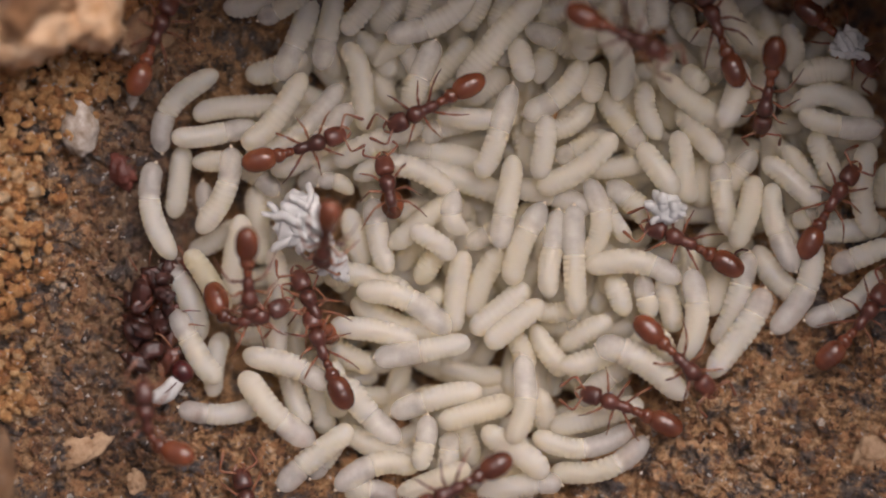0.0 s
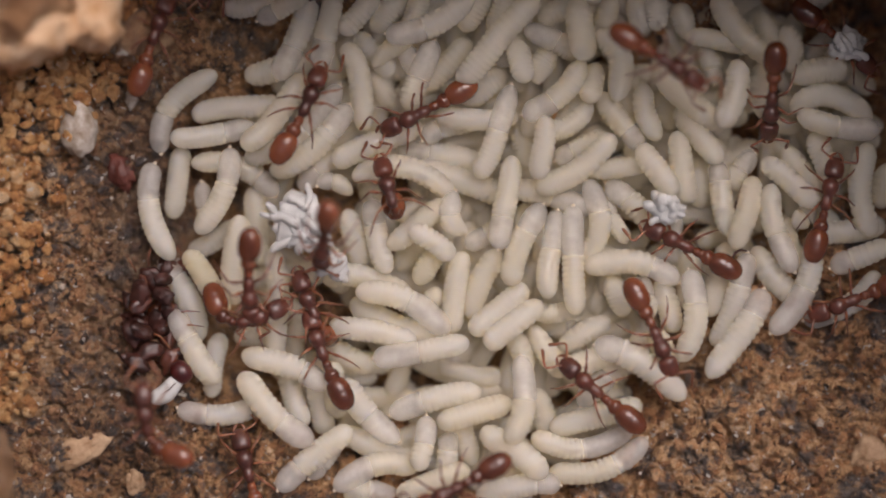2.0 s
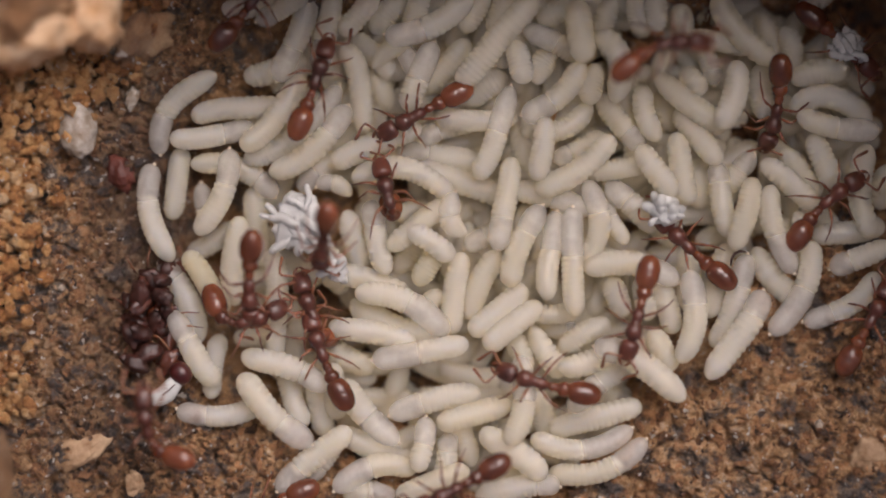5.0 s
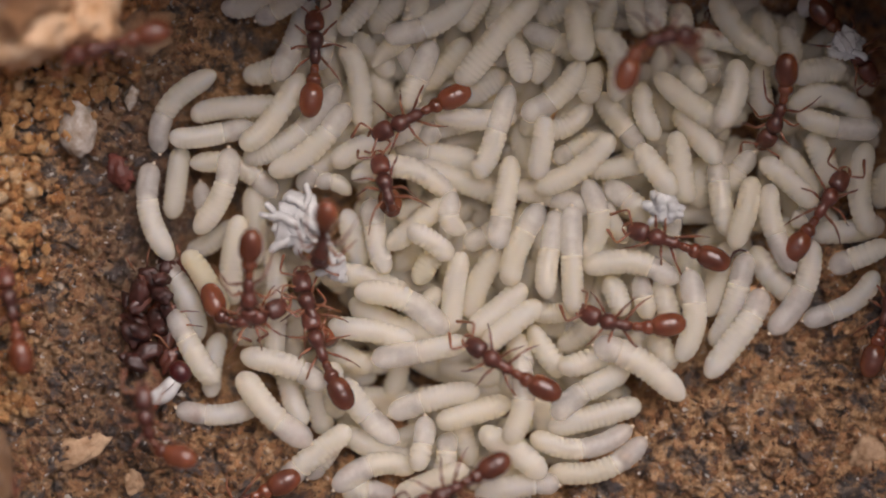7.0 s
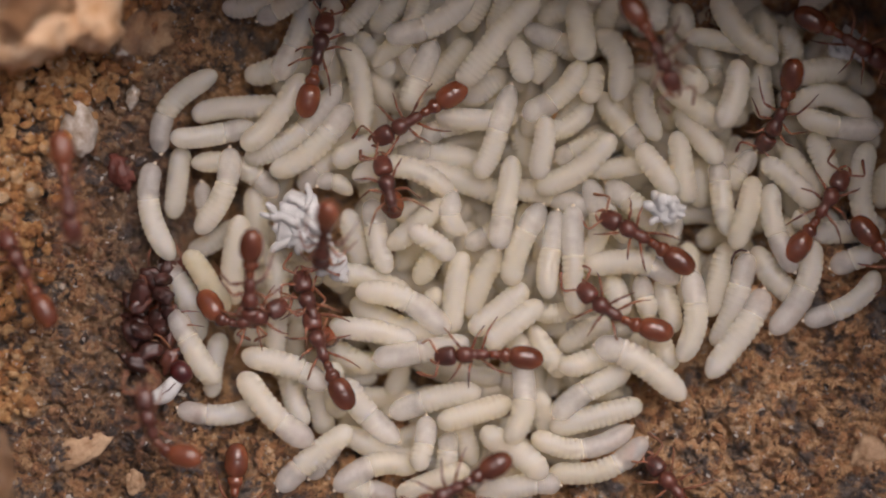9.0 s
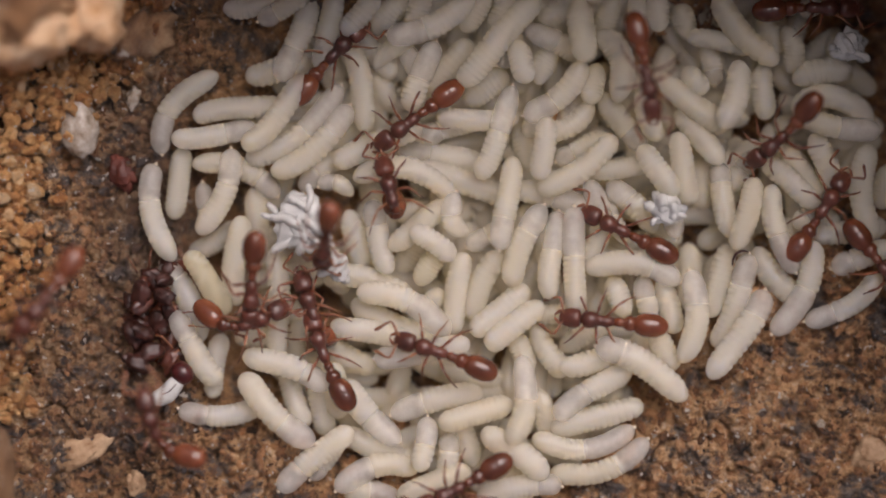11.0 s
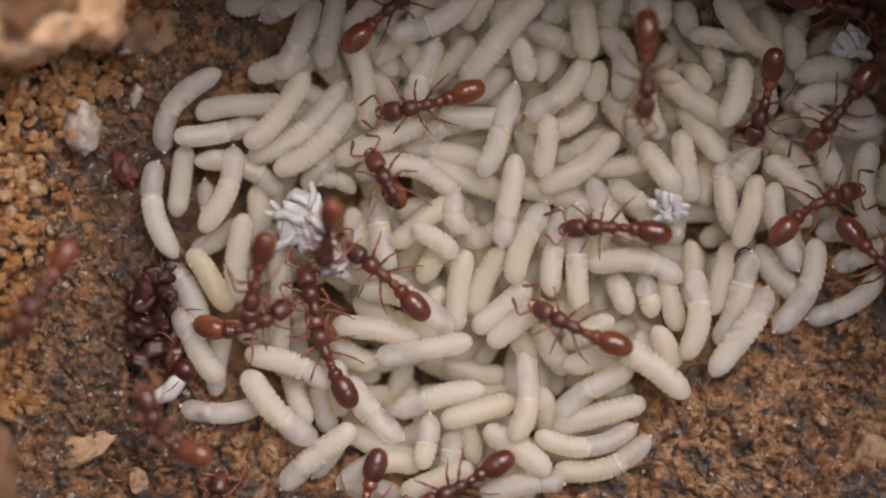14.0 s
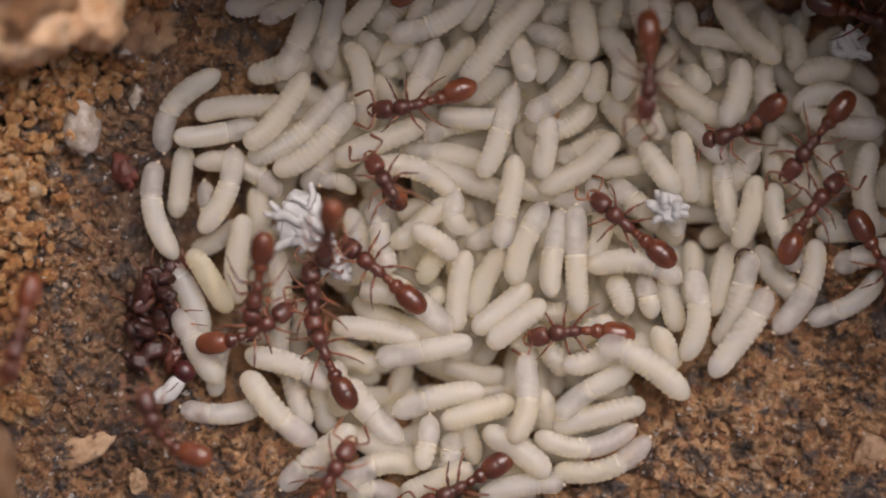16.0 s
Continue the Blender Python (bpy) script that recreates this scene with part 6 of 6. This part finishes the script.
    stroll(ants[9], [
         (0.0, 17.52, 10.45, 0.50, -43, -2, 3),
         (11.0, 17.32, 9.28, 0.53, -99, 0, 0),
         (12.0, 15.04, 7.73, 2.52, -103, -4, 5),
         (12.5, 14.54, 6.70, 2.88, -107, -3, 4),
         (13.0, 14.12, 6.12, 2.24, -106, -5, 5),
         (13.5, 13.76, 5.38, 2.86, -108, 0, 0),
         (13.8, 13.57, 4.86, 3.41, -137, 1, -1),
         (14.0, 13.43, 4.48, 2.84, -129, -2, 2),
         (14.3, 12.85, 4.00, 2.86, -129, -1, 1),
         (14.5, 12.76, 3.91, 2.82, -131, 2, -2),
         (15.0, 12.87, 3.90, 2.82, -133, -2, 2),
         (15.5, 12.56, 3.70, 3.31, -129, -2, 3),
         (16.0, 12.56, 3.49, 2.84, -128, 1, -1)], 0)
    stroll(ants[10], [
         (0.0, 9.34, 7.89, 3.13, 111, 0, 0),
         (0.5, 9.34, 9.27, 2.56, 95, -2, 2),
         (1.0, 9.54, 10.79, 1.03, 93, -3, 3),
         (16.0, 9.59, 11.01, 0.80, 93, -3, 3)], 0)
    stroll(ants[11], [
         (0.0, 14.63, -2.37, 2.61, 53, 7, -8),
         (0.7, 14.46, -2.27, 2.34, 45, 3, -4),
         (1.1, 14.18, -2.03, 2.38, 118, -1, 1),
         (1.5, 13.90, -1.78, 2.35, 190, -5, 5),
         (2.2, 14.10, -1.96, 2.38, 202, 0, 0),
         (2.6, 14.41, -2.06, 2.34, 129, 1, -1),
         (3.0, 14.67, -2.14, 2.62, 57, 2, -2),
         (4.2, 14.67, -2.26, 2.61, 62, -1, 1),
         (6.3, 15.81, -2.22, 1.88, 61, 7, -8),
         (7.0, 15.58, -2.16, 1.96, 73, 0, 0),
         (8.0, 15.93, -1.11, 2.24, 53, 3, -3),
         (8.5, 15.91, -0.94, 2.26, 1, 0, 0),
         (9.0, 15.85, -0.77, 2.62, -51, -2, 2),
         (9.2, 15.85, -0.77, 2.62, -51, -2, 2),
         (11.3, 15.43, -0.94, 2.52, -53, -1, 1),
         (12.5, 15.33, -0.97, 2.50, -50, 1, -1),
         (14.5, 15.35, -0.71, 2.59, -45, 0, 0),
         (16.0, 15.36, -0.80, 2.54, -58, 2, -2)], 0)
    stroll(ants[12], [
         (0.0, -6.80, -1.21, 3.54, -87, 3, -3),
         (2.5, -6.73, -1.21, 3.53, -88, 6, -6),
         (7.0, -6.70, -1.25, 3.54, -90, 5, -5),
         (9.2, -6.70, -1.25, 3.54, -91, 3, -3),
         (12.5, -6.66, -1.31, 3.54, -99, 1, -1),
         (14.5, -6.64, -1.35, 3.53, -104, 0, 0),
         (16.0, -6.56, -1.34, 3.51, -102, -3, 3)], 0, 26)
    stroll(ants[13], [
         (0.0, -6.66, -2.43, 2.95, 18, 10, -70),
         (7.0, -6.66, -2.43, 2.95, 18, 12, -68),
         (9.2, -6.66, -2.45, 2.95, 20, 12, -58),
         (12.5, -6.62, -2.55, 2.90, 24, 10, -42),
         (16.0, -6.50, -2.75, 2.90, 30, 10, -18)], -20)
    stroll(ants[14], [
         (0.0, -4.36, -3.35, 2.59, 110, -5, 5),
         (7.0, -4.32, -3.37, 2.56, 110, -6, 7),
         (16.0, -4.37, -3.40, 2.62, 111, -6, 7)], 0)
    stroll(ants[15], [
         (0.0, -4.65, -1.97, 2.60, 116, -3, 4),
         (7.0, -4.65, -2.05, 2.54, 111, -10, 11),
         (12.5, -4.70, -1.95, 2.65, 110, -6, 7),
         (16.0, -4.66, -1.78, 2.75, 96, -1, 1)], -75)
    stroll(ants[16], [
         (0.0, -1.93, 1.87, 2.63, 101, 0, 0),
         (1.5, -1.85, 1.86, 3.07, 106, 0, 0),
         (3.5, -1.92, 1.79, 2.68, 104, -1, 1),
         (7.0, -1.93, 1.95, 2.86, 105, -1, 2),
         (9.2, -1.89, 1.89, 2.92, 104, 0, 0),
         (12.5, -1.86, 1.95, 3.11, 107, 2, -2),
         (13.5, -2.01, 2.10, 3.04, 119, -1, 2),
         (16.0, -1.99, 2.05, 3.10, 123, -2, 2)], -140, 12)
    stroll(ants[17], [
         (0.0, -4.08, 0.55, 4.30, -100, 1, -1),
         (9.0, -4.08, 0.57, 4.30, -100, 1, -1),
         (16.0, -4.08, 0.58, 4.30, -101, 1, -1)], 0, 52)
    stroll(ants[18], [
         (0.0, -9.85, -1.55, 1.45, 56, -7, 20),
         (7.0, -9.85, -1.58, 1.45, 58, -4, 22),
         (16.0, -9.88, -1.60, 1.45, 62, -5, 20)], -85, 30)
    stroll(ants[19], [
         (0.0, -10.60, -2.95, 1.25, 110, -16, 30),
         (9.0, -10.60, -2.98, 1.25, 109, -19, 32),
         (16.0, -10.58, -3.00, 1.25, 112, -21, 34)], -70, 25)
    stroll(ants[20], [
         (0.0, -10.28, -5.65, 4.30, 97, -6, 58),
         (7.0, -10.20, -5.80, 4.30, 100, -8, 58),
         (12.5, -10.10, -5.85, 4.30, 112, -10, 48),
         (16.0, -10.10, -5.90, 4.30, 116, -12, 45)], 30, -20)
    stroll(ants[21], [
         (0.0, 0.14, -8.37, 4.04, -152, -2, 2),
         (7.0, 0.16, -8.35, 3.99, -152, -2, 2),
         (16.0, 0.17, -8.49, 2.47, -152, -3, 4)], 0)
    stroll(ants[22], [
         (0.0, -9.95, 7.58, 2.95, 68, 0, 0),
         (1.5, -9.95, 7.56, 2.95, 68, 2, 0),
         (2.0, -9.98, 7.62, 2.95, 70, -3, 2),
         (2.5, -9.80, 8.17, 3.00, 75, 0, 0),
         (3.0, -10.40, 8.56, 3.80, 82, 0, 0),
         (3.5, -10.78, 9.24, 4.20, 88, 0, 0),
         (4.2, -10.78, 10.60, 4.60, 90, 0, 0),
         (4.9, -10.40, 10.40, 5.00, 150, 4, -4),
         (5.6, -10.10, 8.90, 5.20, 205, 2, -2),
         (6.3, -10.24, 6.84, 5.36, 211, -3, 4),
         (7.0, -11.58, 6.83, 5.58, 196, 0, -0),
         (8.0, -12.90, 5.62, 5.87, 246, 4, -4),
         (8.5, -12.97, 4.66, 5.78, 266, 1, -1),
         (9.0, -12.72, 1.59, 5.68, 277, -1, 1),
         (9.2, -12.67, 0.79, 5.66, 278, 2, -2),
         (10.2, -12.97, -1.31, 5.70, 248, -9, 10),
         (11.3, -13.96, -2.02, 5.90, 229, -5, 5),
         (12.5, -14.21, -2.18, 5.93, 230, -1, 1),
         (13.5, -14.16, -2.12, 5.92, 231, 0, 0),
         (14.5, -13.76, -1.45, 5.87, 246, 0, -0),
         (15.0, -13.79, -1.27, 5.88, 247, -1, 1),
         (15.5, -14.25, -2.03, 5.92, 255, 0, -0),
         (16.0, -14.55, -3.26, 5.95, 255, -2, 2)], 0)
    stroll(ants[23], [
         (0.0, -15.47, -12.02, 4.46, 90, 0, 0),
         (6.5, -15.21, -11.15, 4.35, 90, 0, 0),
         (7.0, -15.00, -9.11, 4.20, 88, -1, 1),
         (7.5, -14.63, -6.16, 4.12, 90, -1, 1),
         (8.0, -14.36, -4.10, 4.10, 97, -2, 3),
         (8.5, -14.34, -1.53, 4.10, 102, -2, 2),
         (9.0, -14.60, -0.52, 4.13, 118, -0, 0),
         (9.2, -15.08, 0.02, 4.13, 119, -3, 3),
         (10.0, -16.46, 2.17, 4.16, 120, 1, -1),
         (16.0, -17.33, 2.52, 4.16, 120, 1, -1)], 0)
    stroll(ants[24], [
         (0.0, -16.68, -8.55, 4.15, 82, -1, 1),
         (5.0, -16.03, -7.90, 4.15, 87, 3, -4),
         (6.3, -14.87, -4.94, 4.14, 93, 1, -1),
         (6.5, -14.81, -4.33, 4.14, 92, 2, -2),
         (7.0, -14.85, -1.92, 4.14, 102, 1, -1),
         (7.5, -15.97, 0.06, 4.15, 92, -2, 2),
         (8.5, -17.40, 1.62, 4.15, 98, 1, -1),
         (16.0, -17.67, 1.73, 4.45, 98, 1, -1)], 0)
    stroll(ants[25], [
         (0.0, -6.88, -9.00, 2.26, 104, 0, -1),
         (0.5, -6.88, -8.10, 2.26, 108, -1, 2),
         (1.0, -6.98, -7.43, 2.26, 107, 2, -2),
         (1.5, -7.01, -7.12, 2.26, 104, -5, 6),
         (2.2, -6.84, -7.89, 2.26, 104, -3, 3),
         (2.9, -6.64, -8.78, 2.26, 161, -2, 2),
         (3.5, -6.44, -9.67, 2.26, 218, -1, 1),
         (4.2, -6.44, -9.58, 2.26, 212, 0, 0),
         (6.3, -7.05, -8.70, 2.71, 201, -1, 1),
         (7.0, -7.22, -8.89, 2.59, 202, -4, 4),
         (8.0, -7.31, -9.12, 2.26, 247, 3, -3),
         (9.2, -7.34, -9.31, 2.26, 269, 1, -1),
         (10.4, -7.26, -10.05, 2.26, 278, 3, -3),
         (11.0, -7.07, -9.85, 2.26, 345, -2, 3),
         (11.6, -6.88, -9.65, 2.26, 413, -8, 9),
         (12.5, -7.58, -7.79, 2.26, 435, -1, 1),
         (13.0, -7.69, -8.02, 2.26, 434, 0, 1),
         (13.6, -7.93, -8.53, 2.26, 439, 0, 0),
         (14.5, -8.24, -10.10, 2.26, 444, -1, 1),
         (16.0, -8.21, -11.05, 2.56, 449, 1, -2)], 0)
    stroll(ants[26], [
         (0.0, 0.04, -12.60, 2.77, 78, -2, 2),
         (10.0, -0.33, -11.78, 2.77, 102, 2, -2),
         (13.5, -2.77, -10.07, 2.62, 100, 1, -1),
         (13.8, -2.93, -9.70, 2.75, 173, -3, 3),
         (14.0, -3.09, -9.32, 2.88, 247, -7, 7),
         (14.5, -3.02, -9.55, 2.99, 254, -8, 9),
         (14.7, -3.35, -9.08, 2.60, 313, -5, 6),
         (14.8, -3.68, -8.57, 2.70, 373, -2, 2),
         (15.0, -4.01, -8.08, 2.51, 432, 1, -1),
         (15.5, -3.92, -7.89, 3.39, 425, 5, -6),
         (16.0, -3.98, -7.83, 3.45, 419, 1, -1)], 0)
    stroll(ants[27], [
         (0.0, 8.91, -12.23, 2.56, 100, 1, -1),
         (7.5, 8.75, -11.97, 2.56, 100, 1, -1),
         (8.7, 7.99, -8.85, 2.26, 122, 5, -5),
         (9.0, 7.99, -8.29, 2.26, 131, -1, 1),
         (9.2, 7.79, -8.09, 2.26, 133, 4, -5),
         (10.5, 8.14, -11.60, 2.56, 100, 1, -1),
         (16.0, 8.25, -13.22, 2.56, 100, 1, -1)], 0)
    stroll(ants[28], [
         (0.0, -8.60, 11.70, 2.80, -80, 0, 0),
         (2.2, -8.60, 9.40, 2.80, -80, 0, 0),
         (2.5, -8.57, 8.61, 2.80, -78, 3, -3),
         (3.0, -8.40, 8.10, 2.80, -60, -4, 4),
         (3.5, -7.90, 7.80, 2.85, -38, 2, -2),
         (4.2, -7.00, 7.55, 3.00, -22, 0, 0),
         (5.0, -6.50, 8.80, 3.20, 55, 4, -6),
         (6.2, -6.50, 11.30, 3.00, 90, 0, 0),
         (16.0, -6.50, 11.60, 3.00, 90, 0, 0)], 0)


motions()
